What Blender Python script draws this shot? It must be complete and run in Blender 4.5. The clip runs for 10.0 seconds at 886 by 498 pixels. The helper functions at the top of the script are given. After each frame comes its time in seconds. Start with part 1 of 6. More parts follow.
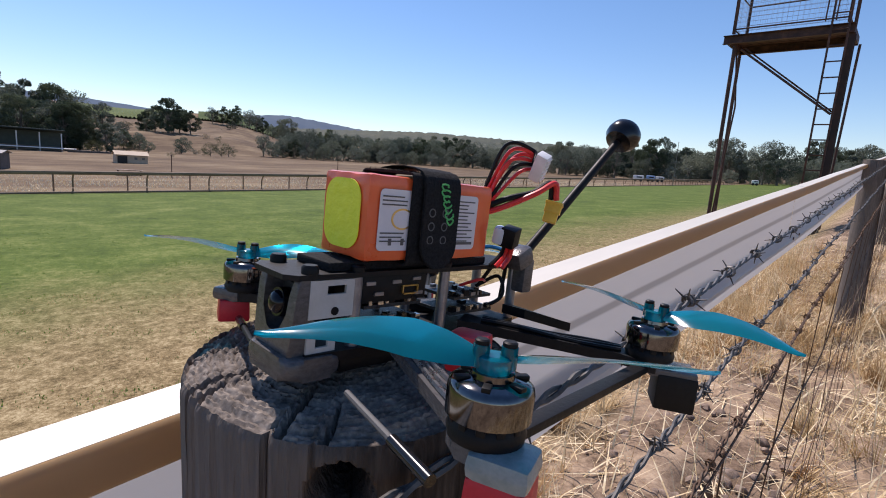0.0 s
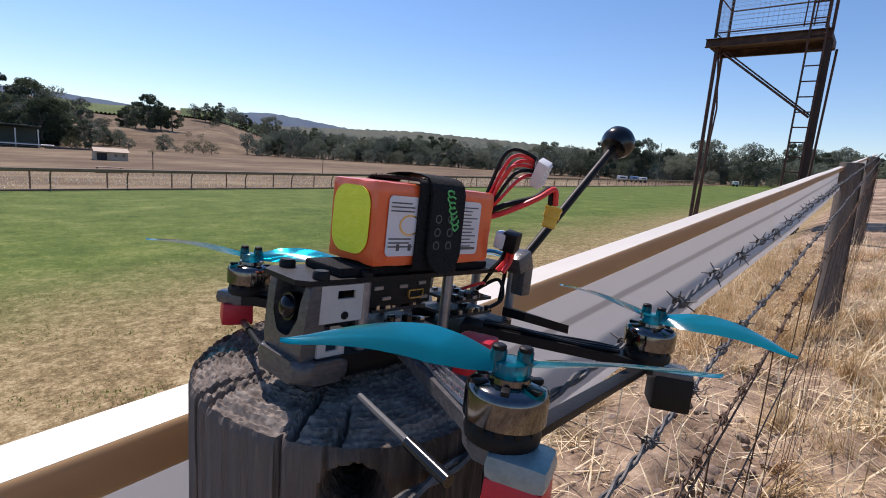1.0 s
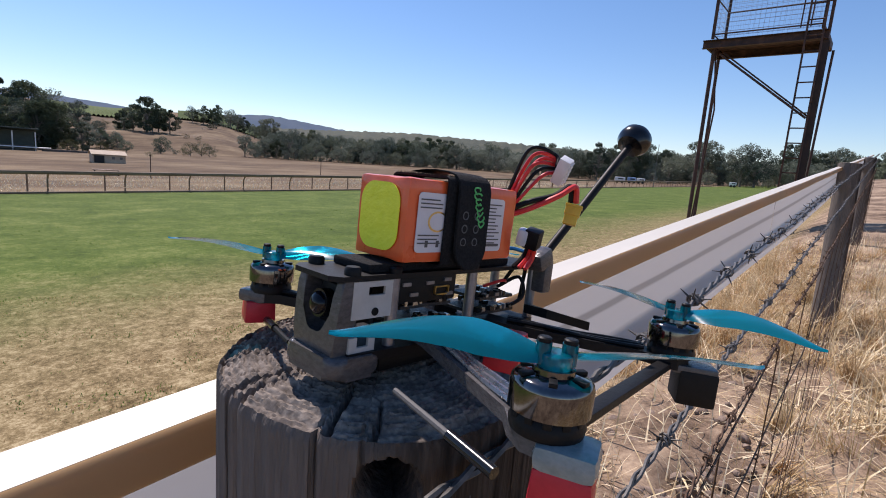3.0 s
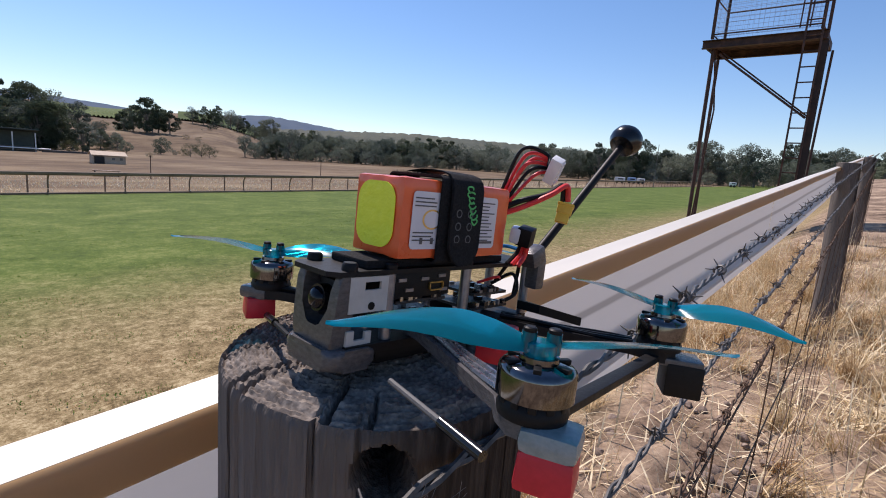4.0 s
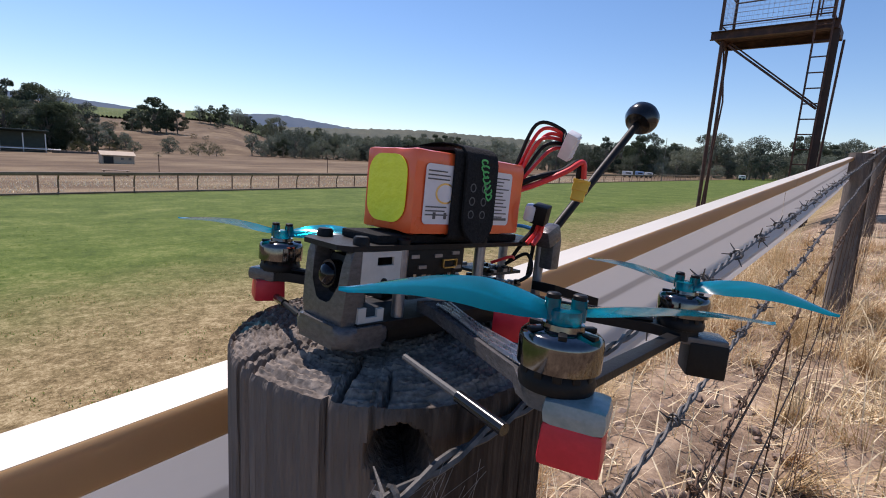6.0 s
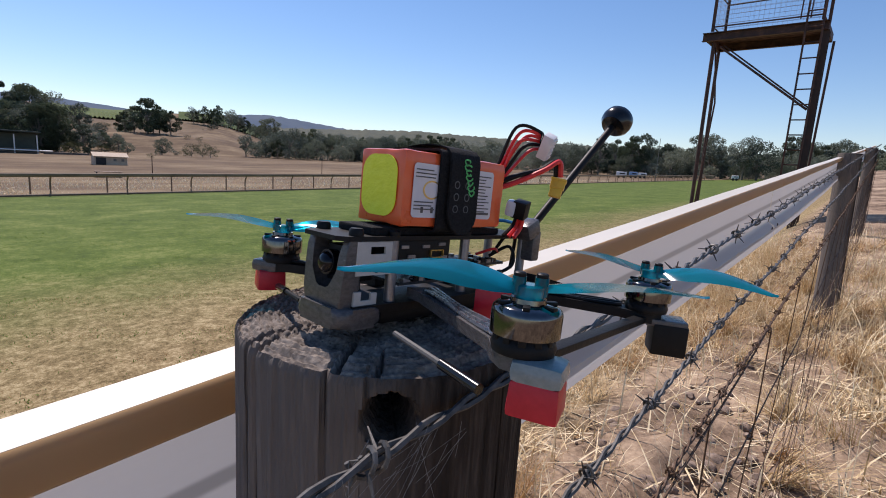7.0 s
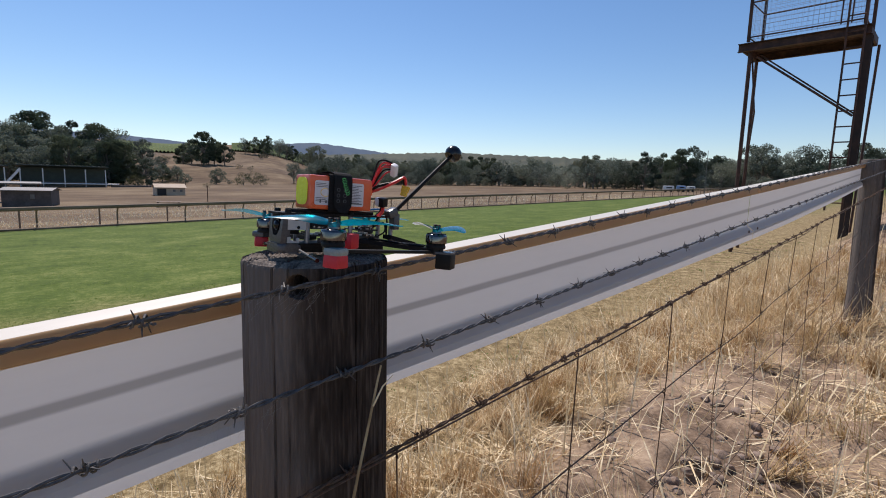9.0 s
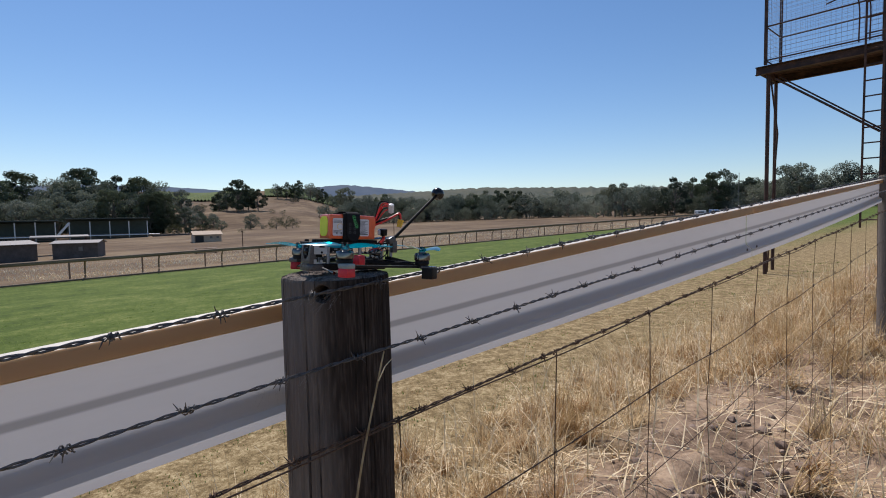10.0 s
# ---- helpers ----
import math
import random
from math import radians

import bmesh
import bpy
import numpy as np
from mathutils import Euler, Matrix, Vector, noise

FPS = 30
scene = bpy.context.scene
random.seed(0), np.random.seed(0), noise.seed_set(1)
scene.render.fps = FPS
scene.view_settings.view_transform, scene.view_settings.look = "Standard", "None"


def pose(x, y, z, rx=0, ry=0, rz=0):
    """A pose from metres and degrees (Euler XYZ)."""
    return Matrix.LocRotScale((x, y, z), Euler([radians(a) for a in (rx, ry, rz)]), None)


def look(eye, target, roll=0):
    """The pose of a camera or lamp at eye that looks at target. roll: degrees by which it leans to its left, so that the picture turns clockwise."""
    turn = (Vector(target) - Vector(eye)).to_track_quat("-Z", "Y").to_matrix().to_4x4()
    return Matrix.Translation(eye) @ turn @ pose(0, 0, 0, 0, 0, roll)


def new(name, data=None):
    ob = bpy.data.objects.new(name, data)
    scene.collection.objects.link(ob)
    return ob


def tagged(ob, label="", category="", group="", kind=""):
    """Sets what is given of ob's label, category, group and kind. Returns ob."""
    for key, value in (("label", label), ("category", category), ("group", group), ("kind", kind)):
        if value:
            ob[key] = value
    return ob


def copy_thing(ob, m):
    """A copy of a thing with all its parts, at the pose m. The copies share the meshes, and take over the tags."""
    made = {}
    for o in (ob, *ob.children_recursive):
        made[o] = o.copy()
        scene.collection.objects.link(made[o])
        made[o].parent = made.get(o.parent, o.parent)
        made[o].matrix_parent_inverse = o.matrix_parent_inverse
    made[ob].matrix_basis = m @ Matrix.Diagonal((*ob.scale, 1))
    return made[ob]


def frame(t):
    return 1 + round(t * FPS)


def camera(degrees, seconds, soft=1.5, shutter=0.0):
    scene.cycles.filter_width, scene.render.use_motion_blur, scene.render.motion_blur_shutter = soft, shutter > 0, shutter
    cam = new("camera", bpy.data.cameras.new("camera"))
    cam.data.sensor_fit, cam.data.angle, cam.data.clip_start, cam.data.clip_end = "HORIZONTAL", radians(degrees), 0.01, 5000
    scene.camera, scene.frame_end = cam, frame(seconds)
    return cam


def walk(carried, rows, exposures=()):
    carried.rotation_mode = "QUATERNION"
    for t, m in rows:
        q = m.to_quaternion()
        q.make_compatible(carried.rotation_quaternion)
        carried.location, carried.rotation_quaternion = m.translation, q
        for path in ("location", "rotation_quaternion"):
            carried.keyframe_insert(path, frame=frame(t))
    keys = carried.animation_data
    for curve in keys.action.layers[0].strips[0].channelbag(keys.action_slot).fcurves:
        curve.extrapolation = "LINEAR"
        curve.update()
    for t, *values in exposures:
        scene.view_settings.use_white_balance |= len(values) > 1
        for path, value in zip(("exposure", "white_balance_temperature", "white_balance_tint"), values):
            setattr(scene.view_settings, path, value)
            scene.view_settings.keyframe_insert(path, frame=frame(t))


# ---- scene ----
cam = camera(83.16, 10.0, soft=1.0)
PATH = [
    (0.0, 0.1710, -0.1358, 1.2970, 42.82, -9.54, -3.97),
    (0.5, 0.1720, -0.1450, 1.3016, 42.09, -9.57, -4.15),
    (1.0, 0.1671, -0.1457, 1.2999, 41.20, -9.50, -4.36),
    (1.5, 0.1646, -0.1536, 1.2996, 41.24, -9.39, -4.28),
    (2.0, 0.1590, -0.1561, 1.2983, 41.14, -9.36, -4.27),
    (2.5, 0.1571, -0.1539, 1.2971, 41.02, -9.32, -4.24),
    (4.0, 0.1656, -0.1597, 1.2966, 40.97, -9.25, -4.13),
    (4.5, 0.1718, -0.1588, 1.2981, 41.23, -8.89, -3.91),
    (5.0, 0.1779, -0.1522, 1.2929, 41.26, -8.79, -4.14),
    (5.5, 0.1592, -0.1541, 1.2868, 41.84, -9.63, -3.51),
    (7.0, 0.1798, -0.1731, 1.2854, 41.09, -9.60, -3.41),
    (7.5, 0.2233, -0.1932, 1.2886, 40.90, -9.41, -3.26),
    (8.0, 0.2911, -0.2217, 1.2919, 41.79, -9.03, -2.94),
    (8.5, 0.3908, -0.2492, 1.2906, 43.71, -8.38, -2.31),
    (9.0, 0.4968, -0.2795, 1.2856, 45.84, -7.47, -1.52),
    (9.5, 0.5925, -0.3176, 1.2872, 47.47, -6.00, -0.55),
    (10.0, 0.6861, -0.3681, 1.2809, 48.98, -3.43, 1.11),
]
walk(cam, [(t, pose(x, y, z, 90 + pitch, roll, yaw)) for t, x, y, z, yaw, pitch, roll in PATH],
     [(0.0, 0.24, 6200, 20), (5.5, 0.22, 6200, 20), (7.5, 0.12, 6250, 19), (9.0, 0.03, 6250, 16), (10.0, -0.06, 6200, 15)])

# ---- sky and sun ----
SUN_FROM = Vector((-0.956, 0.292, 0.0)).normalized()
SUN_HEIGHT = radians(55)
world = bpy.data.worlds.new("sky")
scene.world = world
world.use_nodes = True
sky = world.node_tree.nodes.new("ShaderNodeTexSky")
sky.sky_type = "NISHITA"
sky.sun_disc = False
sky.sun_elevation = SUN_HEIGHT
sky.sun_rotation = math.atan2(SUN_FROM.x, SUN_FROM.y)
sky.air_density = 1.0
sky.dust_density = 0.1
sky.ozone_density = 2.0
deepen = world.node_tree.nodes.new("ShaderNodeHueSaturation")
deepen.inputs["Saturation"].default_value = 1.15
world.node_tree.links.new(sky.outputs[0], deepen.inputs["Color"])
world.node_tree.links.new(deepen.outputs[0], world.node_tree.nodes["Background"].inputs[0])
world.node_tree.nodes["Background"].inputs[1].default_value = 0.108
sun_data = bpy.data.lights.new("sun", "SUN")
sun_data.energy, sun_data.angle, sun_data.color = 4.7, radians(0.53), (1.0, 0.9, 0.78)
sun = new("sun", sun_data)
way = Vector((SUN_FROM.x * math.cos(SUN_HEIGHT), SUN_FROM.y * math.cos(SUN_HEIGHT), math.sin(SUN_HEIGHT)))
sun.matrix_world = look(way * 50, (0, 0, 0))

# ---- materials ----


def material(name, stops, scale=10.0, rough=0.6, metal=0.0, bump=0.0, bump_scale=None, stretch=(1, 1, 1), detail=6.0, spec=0.5,
             fine=0.25, coat=0.0, by_object=0.0, alpha=1.0, trans=0.0, rough_var=0.1):
    """Noise-mottled surface: stops are the colours of a ramp, a second finer noise varies them, and both drive roughness and relief."""
    m = bpy.data.materials.new(name)
    m.use_nodes = True
    nt, L = m.node_tree, m.node_tree.links
    p = nt.nodes["Principled BSDF"]
    tc = nt.nodes.new("ShaderNodeTexCoord")
    mp = nt.nodes.new("ShaderNodeMapping")
    mp.inputs["Scale"].default_value = stretch
    L.new(tc.outputs["Object"], mp.inputs["Vector"])
    n1 = nt.nodes.new("ShaderNodeTexNoise")
    n1.inputs["Scale"].default_value, n1.inputs["Detail"].default_value, n1.inputs["Roughness"].default_value = scale, detail, 0.6
    L.new(mp.outputs[0], n1.inputs["Vector"])
    n2 = nt.nodes.new("ShaderNodeTexNoise")
    n2.inputs["Scale"].default_value, n2.inputs["Detail"].default_value = (bump_scale or scale * 6), 4.0
    L.new(mp.outputs[0], n2.inputs["Vector"])
    mix = nt.nodes.new("ShaderNodeMix")
    mix.inputs["Factor"].default_value = fine
    L.new(n1.outputs["Fac"], mix.inputs[2])
    L.new(n2.outputs["Fac"], mix.inputs[3])
    fac = mix.outputs[0]
    if by_object:
        oi = nt.nodes.new("ShaderNodeObjectInfo")
        ma = nt.nodes.new("ShaderNodeMath")
        ma.operation = "MULTIPLY_ADD"
        ma.inputs[1].default_value, ma.inputs[2].default_value = by_object, -by_object / 2
        L.new(oi.outputs["Random"], ma.inputs[0])
        ad = nt.nodes.new("ShaderNodeMath")
        L.new(ma.outputs[0], ad.inputs[0])
        L.new(fac, ad.inputs[1])
        fac = ad.outputs[0]
    r = nt.nodes.new("ShaderNodeValToRGB")
    el = r.color_ramp.elements
    lo, hi = 0.32, 0.68
    for i, c in enumerate(stops):
        pos = lo + (hi - lo) * i / max(1, len(stops) - 1)
        e = el[i] if i < 2 else el.new(pos)
        e.position, e.color = pos, (*c, 1)
    L.new(fac, r.inputs[0])
    L.new(r.outputs[0], p.inputs["Base Color"])
    mr = nt.nodes.new("ShaderNodeMapRange")
    mr.inputs["To Min"].default_value, mr.inputs["To Max"].default_value = max(0.02, rough - rough_var), min(1, rough + rough_var)
    L.new(fac, mr.inputs[0])
    L.new(mr.outputs[0], p.inputs["Roughness"])
    p.inputs["Metallic"].default_value = metal
    p.inputs["Specular IOR Level"].default_value = spec
    p.inputs["Coat Weight"].default_value = coat
    p.inputs["Transmission Weight"].default_value = trans
    p.inputs["Alpha"].default_value = alpha
    if bump:
        b = nt.nodes.new("ShaderNodeBump")
        b.inputs["Strength"].default_value, b.inputs["Distance"].default_value = 1.0, bump
        L.new(fac, b.inputs["Height"])
        L.new(b.outputs[0], p.inputs["Normal"])
    return m


def two_sided_leaf(name, stops, scale, through_part=0.3, rough=0.6):
    m = material(name, stops, scale, rough, bump=0.0, by_object=0.35, spec=0.12)
    nt, L = m.node_tree, m.node_tree.links
    p, out = nt.nodes["Principled BSDF"], nt.nodes["Material Output"]
    tr = nt.nodes.new("ShaderNodeBsdfTranslucent")
    ramp = [n for n in nt.nodes if n.type == "VALTORGB"][0]
    L.new(ramp.outputs[0], tr.inputs[0])
    mx = nt.nodes.new("ShaderNodeMixShader")
    mx.inputs[0].default_value = through_part
    L.new(p.outputs[0], mx.inputs[1])
    L.new(tr.outputs[0], mx.inputs[2])
    L.new(mx.outputs[0], out.inputs[0])
    return m


CARBON = material("carbon_fibre", [(0.004, 0.004, 0.0045), (0.011, 0.011, 0.012)], 300, 0.52, bump=0.0003, spec=0.25)
BLACK = material("black_plastic", [(0.004, 0.004, 0.0045), (0.01, 0.01, 0.0105)], 120, 0.5, bump=0.0003, spec=0.22)
BLACK_GLOSS = material("black_gloss", [(0.004, 0.004, 0.005), (0.009, 0.009, 0.01)], 80, 0.2)
RUBBER = material("black_webbing", [(0.006, 0.006, 0.007), (0.03, 0.03, 0.031)], 900, 0.9, bump=0.0012, spec=0.2)
TPU = material("grey_printed_plastic", [(0.06, 0.057, 0.058), (0.115, 0.11, 0.11)], 300, 0.24, bump=0.0003, stretch=(1, 1, 2))
TPU_LIGHT = material("pale_grey_plastic", [(0.16, 0.21, 0.215), (0.3, 0.34, 0.34)], 120, 0.22, bump=0.0004)
RED = material("red_plastic", [(0.46, 0.009, 0.022), (0.62, 0.018, 0.036)], 90, 0.4, bump=0.0003)
ORANGE = material("orange_shrink_wrap", [(0.72, 0.1, 0.025), (0.86, 0.15, 0.04)], 40, 0.3, bump=0.0009, bump_scale=110, coat=0.3)
YELLOW = material("yellow_sticker", [(0.78, 0.84, 0.02), (0.88, 0.93, 0.05)], 150, 0.5, bump=0.0012, bump_scale=260)
LABEL = material("pale_label", [(0.62, 0.6, 0.64), (0.72, 0.7, 0.72)], 60, 0.35)
INK = material("dark_ink", [(0.06, 0.055, 0.06), (0.12, 0.11, 0.11)], 400, 0.5)
GREEN_INK = material("green_print", [(0.05, 0.35, 0.08), (0.12, 0.6, 0.18)], 300, 0.6)
GREY_PRINT = material("grey_print", [(0.07, 0.07, 0.07), (0.12, 0.12, 0.12)], 500, 0.7)
GOLD = material("gold_rim", [(0.6, 0.42, 0.12), (0.8, 0.6, 0.25)], 200, 0.3, metal=1.0)
STEEL = material("brushed_steel", [(0.4, 0.4, 0.41), (0.6, 0.6, 0.6)], 200, 0.28, metal=1.0)
ALU = material("grey_anodised", [(0.22, 0.22, 0.24), (0.34, 0.34, 0.36)], 200, 0.35, metal=0.7)
BELL = material("polished_motor_bell", [(0.09, 0.088, 0.09), (0.19, 0.185, 0.18)], 160, 0.1, metal=1.0, rough_var=0.04)
COPPER = material("copper_winding", [(0.09, 0.045, 0.025), (0.2, 0.1, 0.05)], 300, 0.35, metal=1.0)
WHITE_PLATE = material("white_painted_plate", [(0.46, 0.445, 0.41), (0.58, 0.565, 0.53)], 80, 0.4)
WHITE_PLUG = material("white_nylon", [(0.72, 0.71, 0.7), (0.85, 0.84, 0.83)], 100, 0.4)
RED_WIRE = material("red_silicone_wire", [(0.62, 0.02, 0.02), (0.78, 0.05, 0.04)], 120, 0.35)
YELLOW_PLUG = material("amber_nylon_plug", [(0.72, 0.4, 0.02), (0.85, 0.52, 0.04)], 140, 0.4)
BOARD = material("circuit_board", [(0.006, 0.007, 0.008), (0.022, 0.022, 0.025)], 900, 0.4, bump=0.0006)
BLUE_WIRE = material("blue_wire", [(0.02, 0.2, 0.5), (0.04, 0.35, 0.7)], 120, 0.4)


def prop_plastic():
    m = bpy.data.materials.new("translucent_teal_polycarbonate")
    m.use_nodes = True
    nt, L = m.node_tree, m.node_tree.links
    p, out = nt.nodes["Principled BSDF"], nt.nodes["Material Output"]
    tc = nt.nodes.new("ShaderNodeTexCoord")
    n = nt.nodes.new("ShaderNodeTexNoise")
    n.inputs["Scale"].default_value = 120
    L.new(tc.outputs["Object"], n.inputs["Vector"])
    r = nt.nodes.new("ShaderNodeValToRGB")
    r.color_ramp.elements[0].color = (0.0, 0.25, 0.34, 1)
    r.color_ramp.elements[1].color = (0.0, 0.38, 0.48, 1)
    L.new(n.outputs["Fac"], r.inputs[0])
    L.new(r.outputs[0], p.inputs["Base Color"])
    p.inputs["Roughness"].default_value = 0.1
    p.inputs["Coat Weight"].default_value = 0.4
    clear = nt.nodes.new("ShaderNodeBsdfTransparent")
    clear.inputs[0].default_value = (0.03, 0.56, 0.68, 1)
    through_light = nt.nodes.new("ShaderNodeBsdfTranslucent")
    through_light.inputs[0].default_value = (0.0, 0.72, 0.88, 1)
    a, b = nt.nodes.new("ShaderNodeMixShader"), nt.nodes.new("ShaderNodeMixShader")
    a.inputs[0].default_value, b.inputs[0].default_value = 0.55, 0.5
    L.new(p.outputs[0], a.inputs[1])
    L.new(through_light.outputs[0], a.inputs[2])
    L.new(a.outputs[0], b.inputs[1])
    L.new(clear.outputs[0], b.inputs[2])
    sheen, fres, c = nt.nodes.new("ShaderNodeBsdfGlossy"), nt.nodes.new("ShaderNodeFresnel"), nt.nodes.new("ShaderNodeMixShader")
    sheen.inputs["Roughness"].default_value = 0.09
    fres.inputs[0].default_value = 1.34
    L.new(fres.outputs[0], c.inputs[0])
    L.new(b.outputs[0], c.inputs[1])
    L.new(sheen.outputs[0], c.inputs[2])
    L.new(c.outputs[0], out.inputs[0])
    return m


TEAL = prop_plastic()
CLEAR = material("clear_lens", [(0.75, 0.85, 0.95), (0.9, 0.95, 1.0)], 60, 0.05, trans=0.25)
LENS = material("black_lens_glass", [(0.003, 0.003, 0.005), (0.008, 0.008, 0.012)], 60, 0.12, spec=0.3)

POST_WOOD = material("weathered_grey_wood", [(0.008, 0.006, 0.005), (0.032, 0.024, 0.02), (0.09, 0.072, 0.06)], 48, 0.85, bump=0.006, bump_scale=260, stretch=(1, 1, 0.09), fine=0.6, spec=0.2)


def bleach_and_light(m):
    """Silvery weathering plus light painted on one side, ragged-edged, over the old dark wood."""
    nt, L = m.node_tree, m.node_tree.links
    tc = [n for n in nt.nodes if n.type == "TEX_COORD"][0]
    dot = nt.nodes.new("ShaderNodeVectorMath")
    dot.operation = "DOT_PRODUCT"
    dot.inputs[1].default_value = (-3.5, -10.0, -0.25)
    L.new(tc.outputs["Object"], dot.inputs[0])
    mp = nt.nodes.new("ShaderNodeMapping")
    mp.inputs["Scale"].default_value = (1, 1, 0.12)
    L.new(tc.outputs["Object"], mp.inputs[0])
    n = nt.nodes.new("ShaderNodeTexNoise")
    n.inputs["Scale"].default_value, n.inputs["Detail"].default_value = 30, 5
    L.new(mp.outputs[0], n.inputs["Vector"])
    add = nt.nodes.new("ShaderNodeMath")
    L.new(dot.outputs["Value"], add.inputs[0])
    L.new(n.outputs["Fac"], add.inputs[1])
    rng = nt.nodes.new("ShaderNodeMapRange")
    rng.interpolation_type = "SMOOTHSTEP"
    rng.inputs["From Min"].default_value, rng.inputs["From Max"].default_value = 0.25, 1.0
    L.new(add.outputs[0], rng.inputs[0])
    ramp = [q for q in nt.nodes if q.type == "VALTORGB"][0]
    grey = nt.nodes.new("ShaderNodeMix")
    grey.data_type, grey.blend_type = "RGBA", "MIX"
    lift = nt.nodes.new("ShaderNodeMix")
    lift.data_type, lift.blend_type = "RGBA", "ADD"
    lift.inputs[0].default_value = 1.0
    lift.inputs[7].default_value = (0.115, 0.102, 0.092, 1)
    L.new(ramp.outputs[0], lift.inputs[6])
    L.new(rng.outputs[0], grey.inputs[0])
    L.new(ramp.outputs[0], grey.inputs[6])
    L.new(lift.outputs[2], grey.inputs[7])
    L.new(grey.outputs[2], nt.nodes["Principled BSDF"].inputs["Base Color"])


bleach_and_light(POST_WOOD)
POST_END = material("weathered_end_grain", [(0.055, 0.047, 0.041), (0.18, 0.153, 0.13), (0.34, 0.295, 0.25)], 75, 0.9, bump=0.0006, bump_scale=420, fine=0.45, spec=0.15)
WIRE = material("weathered_galvanised_wire", [(0.045, 0.043, 0.04), (0.15, 0.145, 0.14)], 120, 0.55, metal=0.4, bump=0.0004)
RUST_WIRE = material("rusty_wire", [(0.035, 0.02, 0.014), (0.1, 0.055, 0.03), (0.13, 0.1, 0.08)], 150, 0.75, metal=0.2, bump=0.0005)
RUST = material("rusty_painted_steel", [(0.022, 0.012, 0.01), (0.06, 0.029, 0.021), (0.13, 0.065, 0.042)], 5, 0.7, metal=0.1, bump=0.004, bump_scale=60)
# Rusty steel with the column's shaded side put into its darker colour.
SHADED_RUST = material("shaded_rusty_steel", [(0.012, 0.008, 0.007), (0.03, 0.017, 0.013), (0.06, 0.03, 0.02)], 5, 0.7, bump=0.004, bump_scale=60)
CAP_WHITE = material("cream_white_paint", [(0.66, 0.61, 0.5), (0.76, 0.71, 0.6)], 5, 0.4, bump=0.0004, bump_scale=90, stretch=(1, 0.15, 1))
CREAM = material("tan_paint", [(0.56, 0.42, 0.25), (0.74, 0.59, 0.38)], 9, 0.4, bump=0.0006, bump_scale=90, stretch=(1, 0.15, 1))
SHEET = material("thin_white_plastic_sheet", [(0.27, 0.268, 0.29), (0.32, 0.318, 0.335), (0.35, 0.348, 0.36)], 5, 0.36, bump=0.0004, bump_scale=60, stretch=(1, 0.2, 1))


def let_light_through(m, amount, colour):
    nt, L = m.node_tree, m.node_tree.links
    tr, mx = nt.nodes.new("ShaderNodeBsdfTranslucent"), nt.nodes.new("ShaderNodeMixShader")
    tr.inputs[0].default_value = (*colour, 1)
    mx.inputs[0].default_value = amount
    L.new(nt.nodes["Principled BSDF"].outputs[0], mx.inputs[1])
    L.new(tr.outputs[0], mx.inputs[2])
    L.new(mx.outputs[0], nt.nodes["Material Output"].inputs[0])




def soft_shade_band(m):
    """A soft-edged strip of shade painted along the sheet, laid out by its width."""
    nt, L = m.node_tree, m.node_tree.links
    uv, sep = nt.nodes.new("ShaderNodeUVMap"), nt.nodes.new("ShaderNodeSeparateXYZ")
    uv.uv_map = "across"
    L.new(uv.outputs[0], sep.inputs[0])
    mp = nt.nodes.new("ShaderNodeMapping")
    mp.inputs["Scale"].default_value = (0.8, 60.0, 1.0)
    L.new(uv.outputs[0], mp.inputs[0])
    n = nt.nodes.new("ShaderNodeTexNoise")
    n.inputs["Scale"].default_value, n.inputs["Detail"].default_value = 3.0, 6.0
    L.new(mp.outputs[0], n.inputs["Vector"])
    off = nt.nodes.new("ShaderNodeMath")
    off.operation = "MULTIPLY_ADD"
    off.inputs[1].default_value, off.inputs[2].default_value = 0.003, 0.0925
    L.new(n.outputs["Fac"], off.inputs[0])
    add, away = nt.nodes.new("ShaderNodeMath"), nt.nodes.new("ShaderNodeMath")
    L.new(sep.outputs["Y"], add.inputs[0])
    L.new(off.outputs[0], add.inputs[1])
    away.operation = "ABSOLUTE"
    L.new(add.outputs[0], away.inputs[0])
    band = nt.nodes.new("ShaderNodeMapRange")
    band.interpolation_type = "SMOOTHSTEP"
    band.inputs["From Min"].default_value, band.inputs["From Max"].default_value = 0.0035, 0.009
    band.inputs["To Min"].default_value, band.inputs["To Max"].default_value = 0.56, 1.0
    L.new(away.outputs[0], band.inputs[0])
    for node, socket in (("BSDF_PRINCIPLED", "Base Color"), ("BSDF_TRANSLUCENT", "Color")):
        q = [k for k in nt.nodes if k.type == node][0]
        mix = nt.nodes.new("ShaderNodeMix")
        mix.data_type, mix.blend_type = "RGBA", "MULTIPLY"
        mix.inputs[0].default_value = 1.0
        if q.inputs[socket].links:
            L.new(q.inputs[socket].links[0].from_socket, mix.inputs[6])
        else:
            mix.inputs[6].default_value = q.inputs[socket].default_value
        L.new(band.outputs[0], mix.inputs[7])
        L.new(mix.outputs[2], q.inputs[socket])


